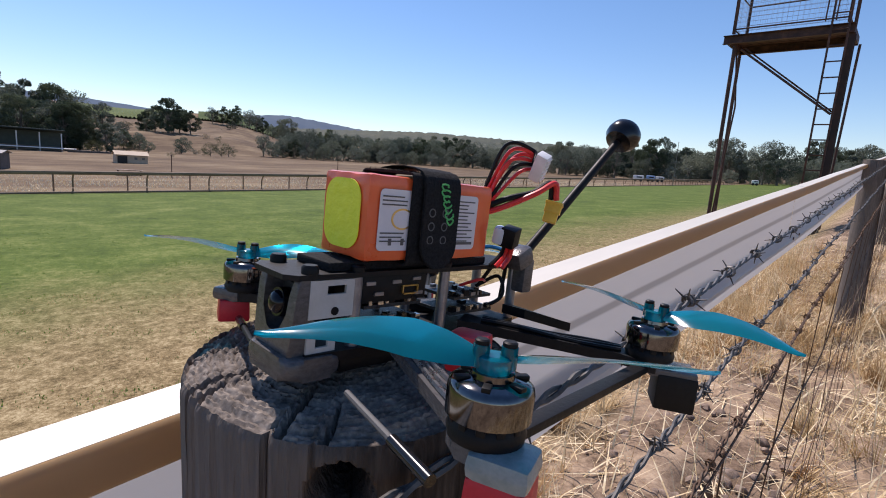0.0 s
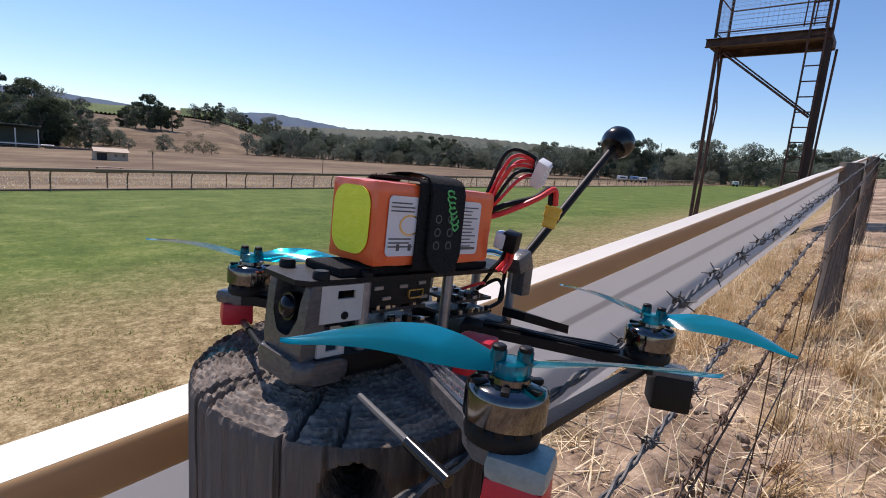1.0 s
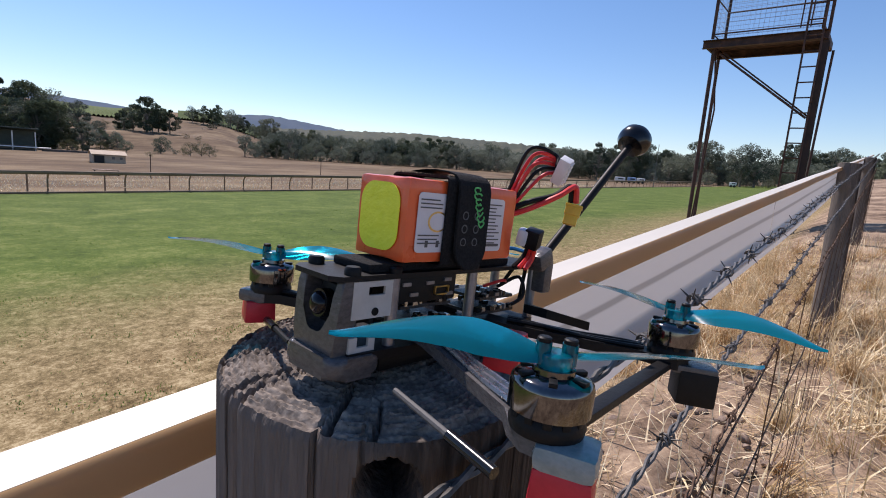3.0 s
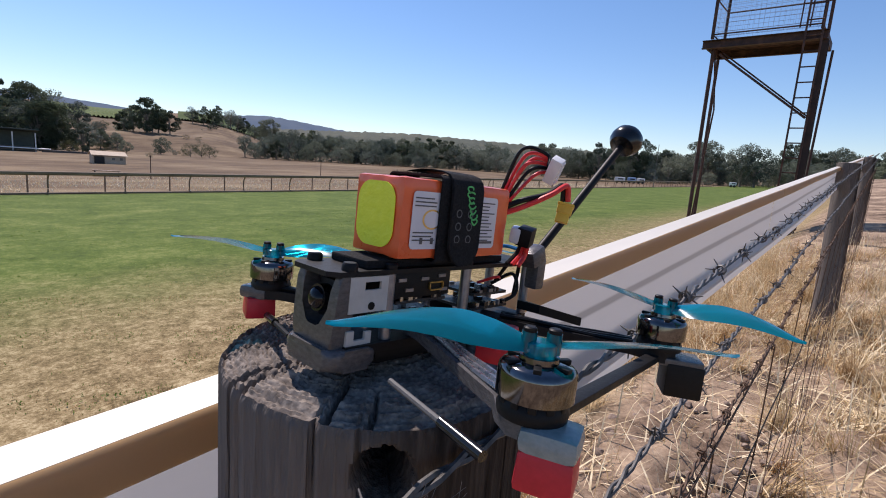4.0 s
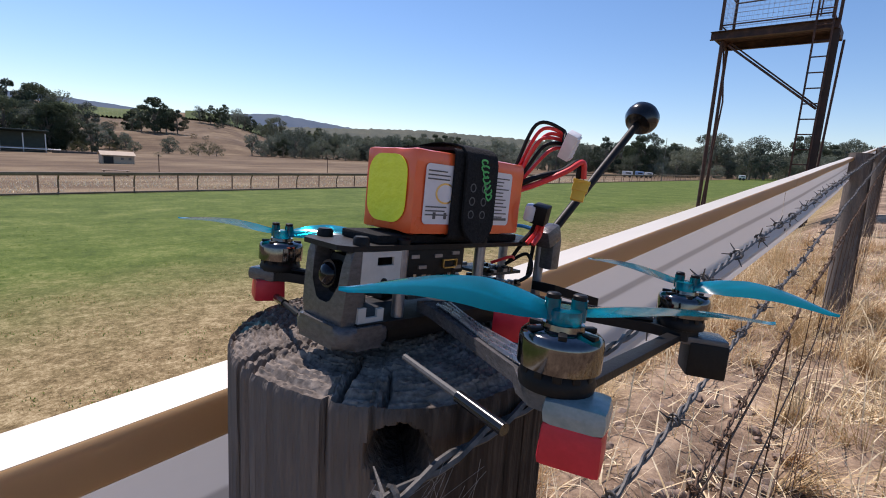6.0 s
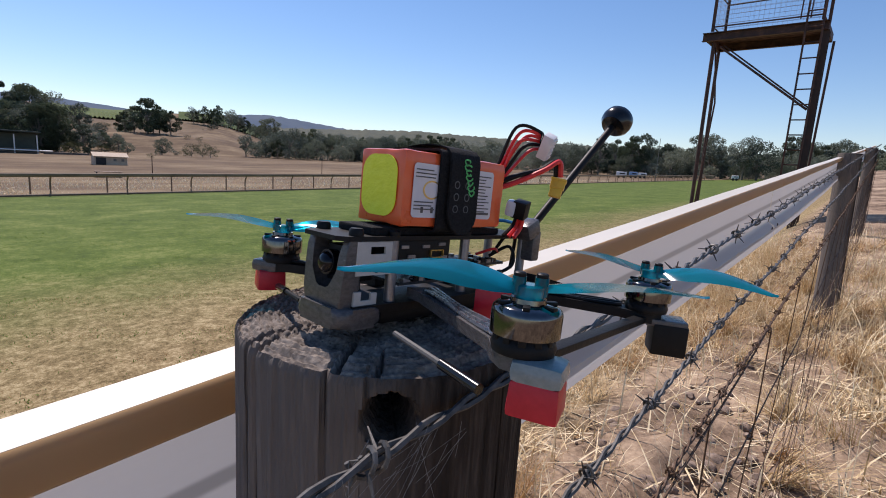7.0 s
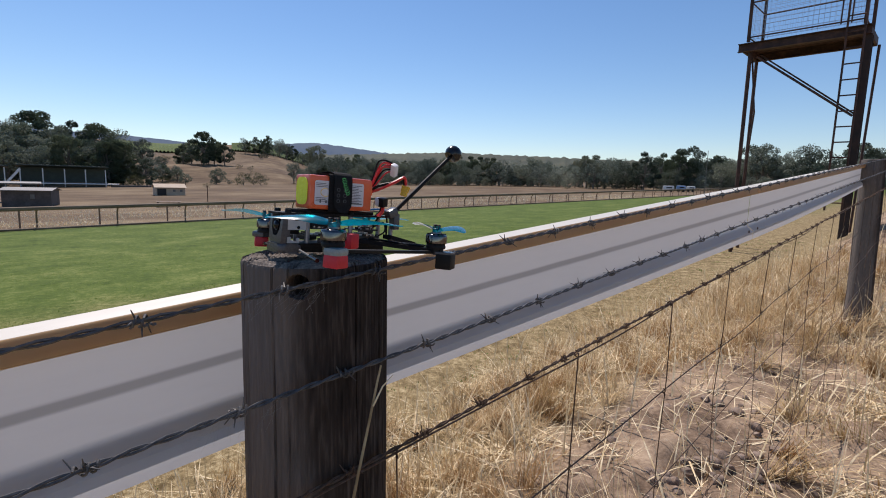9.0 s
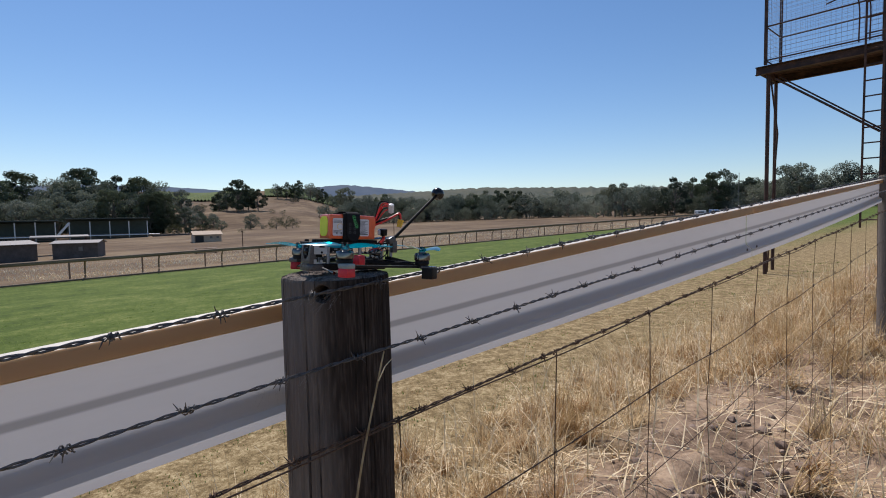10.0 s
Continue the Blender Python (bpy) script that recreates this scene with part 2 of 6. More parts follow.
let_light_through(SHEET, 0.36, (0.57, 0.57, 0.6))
soft_shade_band(SHEET)
let_light_through(CREAM, 0.66, (0.8, 0.6, 0.34))
STRAW = two_sided_leaf("dry_straw", [(0.33, 0.22, 0.105), (0.66, 0.5, 0.275), (0.92, 0.79, 0.54)], 14, 0.12)
STRAW_DARK = two_sided_leaf("old_brown_straw", [(0.26, 0.14, 0.055), (0.47, 0.29, 0.125), (0.65, 0.46, 0.23)], 12, 0.15)
BLADE = two_sided_leaf("turf_blades", [(0.06, 0.12, 0.016), (0.12, 0.2, 0.034), (0.28, 0.34, 0.1)], 5, 0.35)
# Eucalypt grey-green, with some distance haze mixed into the colour.
LEAF = two_sided_leaf("eucalypt_leaves", [(0.08, 0.1, 0.075), (0.15, 0.178, 0.13), (0.24, 0.262, 0.195)], 0.5, 0.2)
LEAF_DARK = two_sided_leaf("dark_pine_leaves", [(0.046, 0.063, 0.042), (0.095, 0.122, 0.076), (0.15, 0.178, 0.11)], 0.5, 0.2)
LEAF_GREY = two_sided_leaf("dull_shrub_leaves", [(0.06, 0.065, 0.03), (0.11, 0.115, 0.06), (0.17, 0.165, 0.09)], 0.5, 0.2)
BARK = material("pale_bark", [(0.1, 0.085, 0.07), (0.25, 0.22, 0.18)], 3, 0.9, bump=0.02)
TIN = material("weathered_roof_tin", [(0.13, 0.122, 0.112), (0.22, 0.208, 0.19)], 2, 0.5, metal=0.2, stretch=(1, 6, 1))
BRICK_DARK = material("dark_painted_blockwork", [(0.06, 0.05, 0.045), (0.13, 0.11, 0.1)], 2, 0.85, bump=0.01)
TAN_WALL = material("tan_render", [(0.42, 0.33, 0.24), (0.56, 0.46, 0.34)], 1.5, 0.85, bump=0.01)
GREEN_WALL = material("dark_green_panels", [(0.025, 0.04, 0.035), (0.05, 0.07, 0.06)], 1.0, 0.6, stretch=(1, 0.3, 1))
DARK = material("shaded_dark_paint", [(0.015, 0.015, 0.015), (0.03, 0.03, 0.03)], 2, 0.7)
WHITE_PAINT = material("white_painted_metal", [(0.65, 0.65, 0.63), (0.8, 0.8, 0.78)], 2, 0.5)
RAIL_BROWN = material("weathered_brown_rail", [(0.11, 0.07, 0.045), (0.22, 0.15, 0.1), (0.3, 0.22, 0.15)], 2.5, 0.8, bump=0.004, stretch=(1, 0.2, 1))
FOREST = material("wooded_ridge", [(0.018, 0.026, 0.014), (0.04, 0.05, 0.026), (0.075, 0.075, 0.04)], 0.03, 0.95, bump=2.0, bump_scale=0.12)
# Distance haze is painted into the hills' blue-grey colour.
FAR_HILL = material("hazy_hills", [(0.1, 0.135, 0.185), (0.135, 0.165, 0.205)], 0.004, 1.0, spec=0.0)


def ground_material():
    """Dry bank, mown turf and parched fields, told apart by where they lie and mottled at several sizes."""
    m = bpy.data.materials.new("ground_cover")
    m.use_nodes = True
    nt, L = m.node_tree, m.node_tree.links
    p = nt.nodes["Principled BSDF"]
    tc = nt.nodes.new("ShaderNodeTexCoord")
    sep = nt.nodes.new("ShaderNodeSeparateXYZ")
    L.new(tc.outputs["Object"], sep.inputs[0])

    def noise_at(scale, detail=8.0, stretch=None):
        n = nt.nodes.new("ShaderNodeTexNoise")
        n.inputs["Scale"].default_value, n.inputs["Detail"].default_value, n.inputs["Roughness"].default_value = scale, detail, 0.65
        if stretch:
            mp = nt.nodes.new("ShaderNodeMapping")
            mp.inputs["Scale"].default_value = stretch
            L.new(tc.outputs["Object"], mp.inputs[0])
            L.new(mp.outputs[0], n.inputs["Vector"])
        else:
            L.new(tc.outputs["Object"], n.inputs["Vector"])
        return n.outputs["Fac"]

    def math_node(op, a, b=None, c=None):
        n = nt.nodes.new("ShaderNodeMath")
        n.operation = op
        for i, q in enumerate((a, b, c)):
            if q is None:
                continue
            if isinstance(q, (int, float)):
                n.inputs[i].default_value = q
            else:
                L.new(q, n.inputs[i])
        return n.outputs[0]

    def step(v, a, b):
        n = nt.nodes.new("ShaderNodeMapRange")
        n.interpolation_type = "SMOOTHSTEP"
        n.inputs["From Min"].default_value, n.inputs["From Max"].default_value = a, b
        L.new(v, n.inputs[0])
        return n.outputs[0]

    def ramp(v, stops, lo=0.33, hi=0.67):
        r = nt.nodes.new("ShaderNodeValToRGB")
        el = r.color_ramp.elements
        for i, c in enumerate(stops):
            pos = lo + (hi - lo) * i / (len(stops) - 1)
            e = el[i] if i < 2 else el.new(pos)
            e.position, e.color = pos, (*c, 1)
        L.new(v, r.inputs[0])
        return r.outputs[0]

    def mixed(f, a, b):
        n = nt.nodes.new("ShaderNodeMix")
        n.data_type = "RGBA"
        L.new(f, n.inputs[0])
        L.new(a, n.inputs[6])
        L.new(b, n.inputs[7])
        return n.outputs[2]

    wide, mid, fine, tiny = noise_at(0.12), noise_at(1.1), noise_at(7.0), noise_at(80.0, 4.0)
    grain = math_node("ADD", math_node("ADD", math_node("MULTIPLY", fine, 0.4), math_node("MULTIPLY", noise_at(27.0, 5.0), 0.35)), math_node("MULTIPLY", tiny, 0.25))
    soil = ramp(math_node("ADD", math_node("MULTIPLY", mid, 0.5), math_node("MULTIPLY", grain, 0.5)),
                [(0.06, 0.04, 0.027), (0.2, 0.14, 0.095), (0.36, 0.265, 0.18), (0.5, 0.385, 0.265)], 0.4, 0.62)
    mottle = math_node("ADD", math_node("MULTIPLY", grain, 0.6), math_node("ADD", math_node("MULTIPLY", mid, 0.22), math_node("MULTIPLY", noise_at(0.45, 5.0), 0.18)))
    green = ramp(mottle, [(0.034, 0.058, 0.009), (0.085, 0.126, 0.019), (0.21, 0.232, 0.07)], 0.4, 0.61)
    dry = ramp(grain, [(0.1, 0.07, 0.03), (0.25, 0.185, 0.09), (0.46, 0.37, 0.21)], 0.41, 0.6)
    field = ramp(math_node("ADD", math_node("ADD", math_node("MULTIPLY", noise_at(0.25, 8.0, (1, 0.35, 1)), 0.35), math_node("MULTIPLY", noise_at(0.035, 6.0), 0.45)), math_node("MULTIPLY", fine, 0.2)),
                 [(0.07, 0.045, 0.027), (0.138, 0.096, 0.058), (0.245, 0.185, 0.112)], 0.38, 0.6)
    edge = math_node("ADD", sep.outputs["X"], math_node("MULTIPLY", math_node("ADD", mid, wide), 3.2))
    turf = mixed(step(edge, -7.0, -0.8), green, dry)
    bank = step(math_node("ADD", sep.outputs["X"], math_node("MULTIPLY", mid, 0.5)), -1.3, -0.5)
    near = mixed(bank, turf, soil)
    beyond = step(math_node("ADD", sep.outputs["X"], math_node("MULTIPLY", mid, 0.6)), -33.2, -32.4)
    colour = mixed(beyond, field, near)
    L.new(colour, p.inputs["Base Color"])
    p.inputs["Roughness"].default_value = 0.95
    p.inputs["Specular IOR Level"].default_value = 0.15
    b = nt.nodes.new("ShaderNodeBump")
    b.inputs["Strength"].default_value, b.inputs["Distance"].default_value = 0.7, 0.012
    L.new(grain, b.inputs["Height"])
    L.new(b.outputs[0], p.inputs["Normal"])
    return m


GROUND = ground_material()
VINES = material("vineyard_rows", [(0.06, 0.1, 0.02), (0.12, 0.17, 0.04), (0.2, 0.2, 0.08)], 0.35, 0.95, stretch=(1, 0.1, 1))

# ---- mesh helpers ----


def finish(name, bm, mat, parent=None, label="", smooth=True, m=None):
    me = bpy.data.meshes.new(name)
    bmesh.ops.recalc_face_normals(bm, faces=bm.faces[:])
    bm.to_mesh(me)
    bm.free()
    for q in (mat if isinstance(mat, (list, tuple)) else [mat]):
        me.materials.append(q)
    if smooth:
        me.shade_smooth()
        me.set_sharp_from_angle(angle=radians(38))
    ob = new(name, me)
    if parent:
        ob.parent = parent
    if m is not None:
        ob.matrix_basis = m
    if label:
        tagged(ob, label)
    return ob


def part(name, bm, mat, parent, label="", smooth=True):
    return finish(name, bm, mat, parent, label, smooth)


def from_arrays(name, verts, faces, mat, parent=None, smooth=False):
    me = bpy.data.meshes.new(name)
    me.from_pydata(verts, [], faces)
    me.materials.append(mat)
    if smooth:
        me.shade_smooth()
    ob = new(name, me)
    if parent:
        ob.parent = parent
    return ob


def empty(name, m, label, category, group="", kind=""):
    ob = new(name)
    ob.empty_display_size = 0.02
    ob.matrix_basis = m
    return tagged(ob, label, category, group, kind)


def box(bm, c, s, r=(0, 0, 0), bevel=0.0, taper=1.0):
    got = bmesh.ops.create_cube(bm, size=1.0)
    vs = got["verts"]
    for v in vs:
        k = taper if v.co.z > 0 else 1.0
        v.co = Vector((v.co.x * s[0] * k, v.co.y * s[1] * k, v.co.z * s[2]))
    if bevel:
        es = list({e for v in vs for e in v.link_edges})
        got = bmesh.ops.bevel(bm, geom=es, offset=bevel, segments=2, affect="EDGES", profile=0.6)
        vs = list({v for f in got["faces"] for v in f.verts} | {v for v in vs if v.is_valid})
    m = pose(*c, *r)
    for v in vs:
        v.co = m @ v.co
    return vs


def rod(bm, a, b, r0, r1=None, seg=12, cap=True):
    a, b = Vector(a), Vector(b)
    q = (b - a).to_track_quat("Z", "Y")
    r1 = r0 if r1 is None else r1
    rings = []
    for p, r in ((a, r0), (b, r1)):
        rings.append([bm.verts.new(p + q @ Vector((r * math.cos(2 * math.pi * i / seg), r * math.sin(2 * math.pi * i / seg), 0))) for i in range(seg)])
    for i in range(seg):
        bm.faces.new((rings[0][i], rings[0][(i + 1) % seg], rings[1][(i + 1) % seg], rings[1][i]))
    if cap:
        bm.faces.new(rings[0][::-1])
        bm.faces.new(rings[1])


def tube(bm, pts, r, seg=8, flat=1.0, up=(0, 0, 1)):
    """A tube along points; r is a number or one per point; flat squeezes it across."""
    pts = [Vector(p) for p in pts]
    rs = r if isinstance(r, (list, tuple)) else [r] * len(pts)
    rings = []
    for i, p in enumerate(pts):
        d = (pts[min(i + 1, len(pts) - 1)] - pts[max(i - 1, 0)]).normalized()
        side = d.cross(Vector(up))
        side = side.normalized() if side.length > 1e-4 else Vector((1, 0, 0))
        top = side.cross(d).normalized()
        rings.append([bm.verts.new(p + rs[i] * (side * math.cos(2 * math.pi * k / seg) + top * flat * math.sin(2 * math.pi * k / seg))) for k in range(seg)])
    for a, b in zip(rings, rings[1:]):
        for k in range(seg):
            bm.faces.new((a[k], a[(k + 1) % seg], b[(k + 1) % seg], b[k]))
    bm.faces.new(rings[0][::-1])
    bm.faces.new(rings[-1])


def spline(ctrl, n=10):
    """Points of a smooth curve through ctrl."""
    c = [Vector(p) for p in ctrl]
    c = [2 * c[0] - c[1], *c, 2 * c[-1] - c[-2]]
    out = []
    for i in range(1, len(c) - 2):
        for k in range(n):
            t = k / n
            p0, p1, p2, p3 = c[i - 1:i + 3]
            out.append(0.5 * (2 * p1 + (p2 - p0) * t + (2 * p0 - 5 * p1 + 4 * p2 - p3) * t * t + (3 * p1 - p0 - 3 * p2 + p3) * t ** 3))
    out.append(c[-2])
    return out


def lathe(bm, profile, seg=28, at=(0, 0, 0)):
    """Turned shape: profile is (radius, height) from bottom to top."""
    rings = []
    for r, z in profile:
        rings.append([bm.verts.new((at[0] + r * math.cos(2 * math.pi * i / seg), at[1] + r * math.sin(2 * math.pi * i / seg), at[2] + z)) for i in range(seg)])
    for a, b in zip(rings, rings[1:]):
        for i in range(seg):
            bm.faces.new((a[i], a[(i + 1) % seg], b[(i + 1) % seg], b[i]))
    bm.faces.new(rings[0][::-1])
    bm.faces.new(rings[-1])


def slab(bm, outline, z0, z1):
    """A flat plate with the outline given as (x, y) points."""
    lo = [bm.verts.new((x, y, z0)) for x, y in outline]
    hi = [bm.verts.new((x, y, z1)) for x, y in outline]
    n = len(outline)
    bm.faces.new(lo[::-1])
    bm.faces.new(hi)
    for i in range(n):
        bm.faces.new((lo[i], lo[(i + 1) % n], hi[(i + 1) % n], hi[i]))


def rounded(cx, cy, w, h, r, n=6):
    out = []
    for sx, sy, a0 in ((1, 1, 0), (-1, 1, 90), (-1, -1, 180), (1, -1, 270)):
        for k in range(n + 1):
            a = radians(a0 + 90 * k / n)
            out.append((cx + sx * (w / 2 - r) + r * math.cos(a), cy + sy * (h / 2 - r) + r * math.sin(a)))
    return out


def B():
    return bmesh.new()


# ---- the land ----


def smooth(a, b, v):
    t = np.clip((v - a) / (b - a), 0, 1)
    return t * t * (3 - 2 * t)


def land(x, y):
    """Height of the ground: a bank that climbs along the fence, the track falling away from it, fields, and a rise with vineyards."""
    x, y = np.asarray(x, float), np.asarray(y, float)
    r = np.hypot(x, y)
    az = np.degrees(np.arctan2(-x, y))
    bank = -0.34 + 0.07 * np.clip(y, -6, 40) + 0.11 * np.clip(x + 0.3, 0, 12)
    yy = np.clip(y, -60, 600)
    track = -0.5 + 0.038 * np.clip(x, -34, 0) + 0.022 * yy
    track = track - 0.6 * smooth(-34, -60, x)
    z = bank + (track - bank) * smooth(-0.25, -2.6, x)
    rise = 7.5 * smooth(185, 255, r) + 6 * smooth(265, 340, r) + 15 * smooth(340, 520, r)
    z = z + rise * smooth(58, 66, az) * (1 - smooth(104, 125, az))
    z = z + 10 * smooth(260, 600, r) * (1 - smooth(58, 66, az)) * smooth(-20, 5, az)
    z = z + (1.6 * np.sin(x * 0.045 + 1) * np.sin(y * 0.06) + 0.7 * np.sin(x * 0.13 + y * 0.09)) * smooth(180, 240, r) * smooth(58, 66, az)
    return z


def land_z(x, y):
    return float(land(x, y))


def build_ground():
    u = np.linspace(-1, 1, 300)
    g = np.sinh(9.0 * u) / np.sinh(9.0) * 2600
    X, Y = np.meshgrid(g - 0.4, g + 1.5, indexing="ij")
    Z = land(X, Y)
    bump = np.zeros_like(Z)
    near = np.hypot(X, Y) < 14
    for i, j in zip(*np.nonzero(near)):
        k = 1.0 if X[i, j] > -1.2 else 0.25
        p = Vector((X[i, j], Y[i, j], 0))
        bump[i, j] = k * (0.05 * noise.noise(p * 1.7) + 0.03 * noise.noise(p * 5.0) + 0.015 * noise.noise(p * 14.0))
    Z += bump
    Z += 0.07 * np.exp(-(((X + 0.4) / 0.28) ** 2 + ((Y - 2.65) / 0.3) ** 2)) - 0.13 * np.exp(-(((X + 0.32) / 0.13) ** 2 + ((Y - 2.4) / 0.13) ** 2))
    n = len(u)
    verts = np.stack([X, Y, Z], -1).reshape(-1, 3).tolist()
    faces = [(i * n + j, (i + 1) * n + j, (i + 1) * n + j + 1, i * n + j + 1) for i in range(n - 1) for j in range(n - 1)]
    ob = from_arrays("ground", verts, faces, GROUND, smooth=True)
    return tagged(ob, "dry grassy bank, green mown turf track and parched brown fields", "ground", kind="structure")


build_ground()

# ---- fence post, rail and wires ----
SLOPE = 0.075
POST = (-0.0315, 0.026, 0.0828)


def wood_post(name, x, y, r, top, bottom, label, seed, hole=None, flare=1.04, seg=220, rows=70, lean=0.0, bulge=0.0):
    """A weathered round post: split sides, a cracked top of raised end-grain blocks, and a bored hole where hole=(angle, height, radius)."""
    rnd = random.Random(seed)
    noise_off = Vector((seed * 7.3, seed * 3.1, 0))
    cracks = sorted(rnd.uniform(0, 2 * math.pi) for _ in range(24))
    deep = [rnd.uniform(0.25, 1.0) for _ in cracks]
    thin = [rnd.uniform(0.008, 0.02) for _ in cracks]

    def oval(a):
        return 1 + bulge * max(0.0, math.cos(a + radians(41))) ** 2

    bm = B()
    rings = []
    zs = [top - 0.004 - 0.0015 * k for k in range(40)] if hole else [top - 0.004]
    z_last = zs[-1]
    zs += [z_last - (z_last - bottom) * (k / rows) ** 1.3 for k in range(1, rows + 1)]
    for z in zs:
        ring = []
        f = (top - z) / (top - bottom)
        edge = max(0.0, 1 - (top - z) / 0.009)
        splits = [(c + 0.05 * noise.noise(Vector((z * 5, c * 9, seed))), w, dp * (0.55 + 0.45 * noise.noise(Vector((z * 4, c * 3, 1.0))))) for c, dp, w in zip(cracks, deep, thin)]
        for i in range(seg):
            a = 2 * math.pi * i / seg
            d = Vector((math.cos(a), math.sin(a), 0))
            p = d * 3 + Vector((0, 0, z * 1.2)) + noise_off
            rr = r * oval(a) * (1 + (flare - 1) * f) + 0.0035 * noise.noise(p * 0.5) + 0.0012 * noise.noise(d * 9 + Vector((0, 0, z * 1.5)) + noise_off)
            rr += 0.0009 * noise.noise(d * 26 + Vector((0, 0, z * 2.5)) + noise_off) + 0.0007 * noise.noise(d * 55 + Vector((0, 0, z * 9)) + noise_off)
            for c, w, run in splits:
                q = abs((a - c + math.pi) % (2 * math.pi) - math.pi)
                if q < w:
                    rr -= 0.01 * run * (1 - q / w)
            if hole:
                u = math.hypot((((a - hole[0] + math.pi) % (2 * math.pi)) - math.pi) * r * oval(a), z - hole[1]) / hole[2]
                u += 0.12 * noise.noise(Vector((a * 40, z * 300, 2)))
                rr -= 0.045 * float(smooth(1.08, 0.6, u))
            rr -= 0.0045 * edge ** 2
            ring.append(bm.verts.new((rr * d.x + lean * (z - bottom), rr * d.y, z)))
        rings.append(ring)
    for a, b in zip(rings, rings[1:]):
        for i in range(seg):
            bm.faces.new((a[i], b[i], b[(i + 1) % seg], a[(i + 1) % seg]))
    thing = empty(name, pose(x, y, 0), label, "post", "fence posts")
    rim = [v.co.copy() for v in rings[0]]
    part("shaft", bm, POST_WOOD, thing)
    bm = B()
    n_r = 110 if hole else 30
    prev = None
    for k in range(n_r + 1):
        t = 1 - k / n_r
        ring = []
        for i in range(seg):
            a = 2 * math.pi * i / seg
            rim_co = (math.hypot(rim[i].x - lean * (top - bottom), rim[i].y)) * t
            d = Vector((math.cos(a), math.sin(a), 0))
            wob = noise.noise(d * 2.2 + Vector((0, 0, t * 3)) + noise_off) + 0.5 * noise.noise(d * 7 * t + noise_off)
            ringn = (t + 0.035 * wob) * 16.0
            k_ring = math.floor(ringn)
            size = (0.1 + 0.09 * (0.5 + noise.noise(Vector((k_ring * 2.7, 4.0, 1.0))))) / max(0.25, t)
            along = (a + 0.06 * noise.noise(Vector((k_ring * 1.7, a * 5.0, 2)))) / size + k_ring * 0.37
            fr, fa = ringn - k_ring, along - math.floor(along)
            lump = 0.5 + noise.noise(Vector((math.floor(along) * 3.7, k_ring * 5.1, 1)))
            groove = float(smooth(0.0, 0.3, min(fr, 1 - fr))) * (0.35 + 0.65 * float(smooth(0.0, 0.22, min(fa, 1 - fa))))
            z = top - 0.0025 + 0.0019 * groove * (0.55 + 0.6 * lump) + 0.0014 * noise.noise(d * t * 5 + noise_off) + 0.0007 * noise.noise(d * t * 32) + 0.0004 * noise.noise(d * t * 75)
            for c, dp, w in zip(cracks, deep, thin):
                q = abs((a - c - 0.12 * noise.noise(Vector((t * 3, c, 4))) + math.pi) % (2 * math.pi) - math.pi)
                if q < w * 1.3 and t > 1 - 0.75 * dp:
                    z -= 0.0065 * (1 - q / (w * 1.3)) * min(1, (t - 1 + 0.75 * dp) * 4)
            z -= 0.004 * smooth(0.86, 1.0, t)
            if k == 0:
                z = rim[i].z
            ring.append(bm.verts.new((rim_co * d.x + lean * (top - bottom), rim_co * d.y, z)))
        if prev:
            for i in range(seg):
                bm.faces.new((prev[i], prev[(i + 1) % seg], ring[(i + 1) % seg], ring[i]))
        prev = ring
    part("end_grain", bm, POST_END, thing, "cracked grey end grain in raised blocks")
    return thing


HOLE = (radians(-41.5), 1.1775, 0.0122)
wood_post("fence_post", POST[0], POST[1], POST[2], 1.2, -0.6, "thick weathered grey round timber post with a bored hole", 3, HOLE, seg=400, bulge=0.15)
wood_post("fence_post", -0.03, 5.62, 0.088, 1.6, -0.4, "weathered grey round timber fence post in dry grass", 5, None, 1.15, 90, 40, -0.02)
wood_post("fence_post", -0.03, 11.2, 0.085, 2.0, 0.1, "weathered grey round timber fence post in dry grass", 8, None, 1.1, 60, 30)


def rail_z(y):
    return 1.15 + 0.074 * y


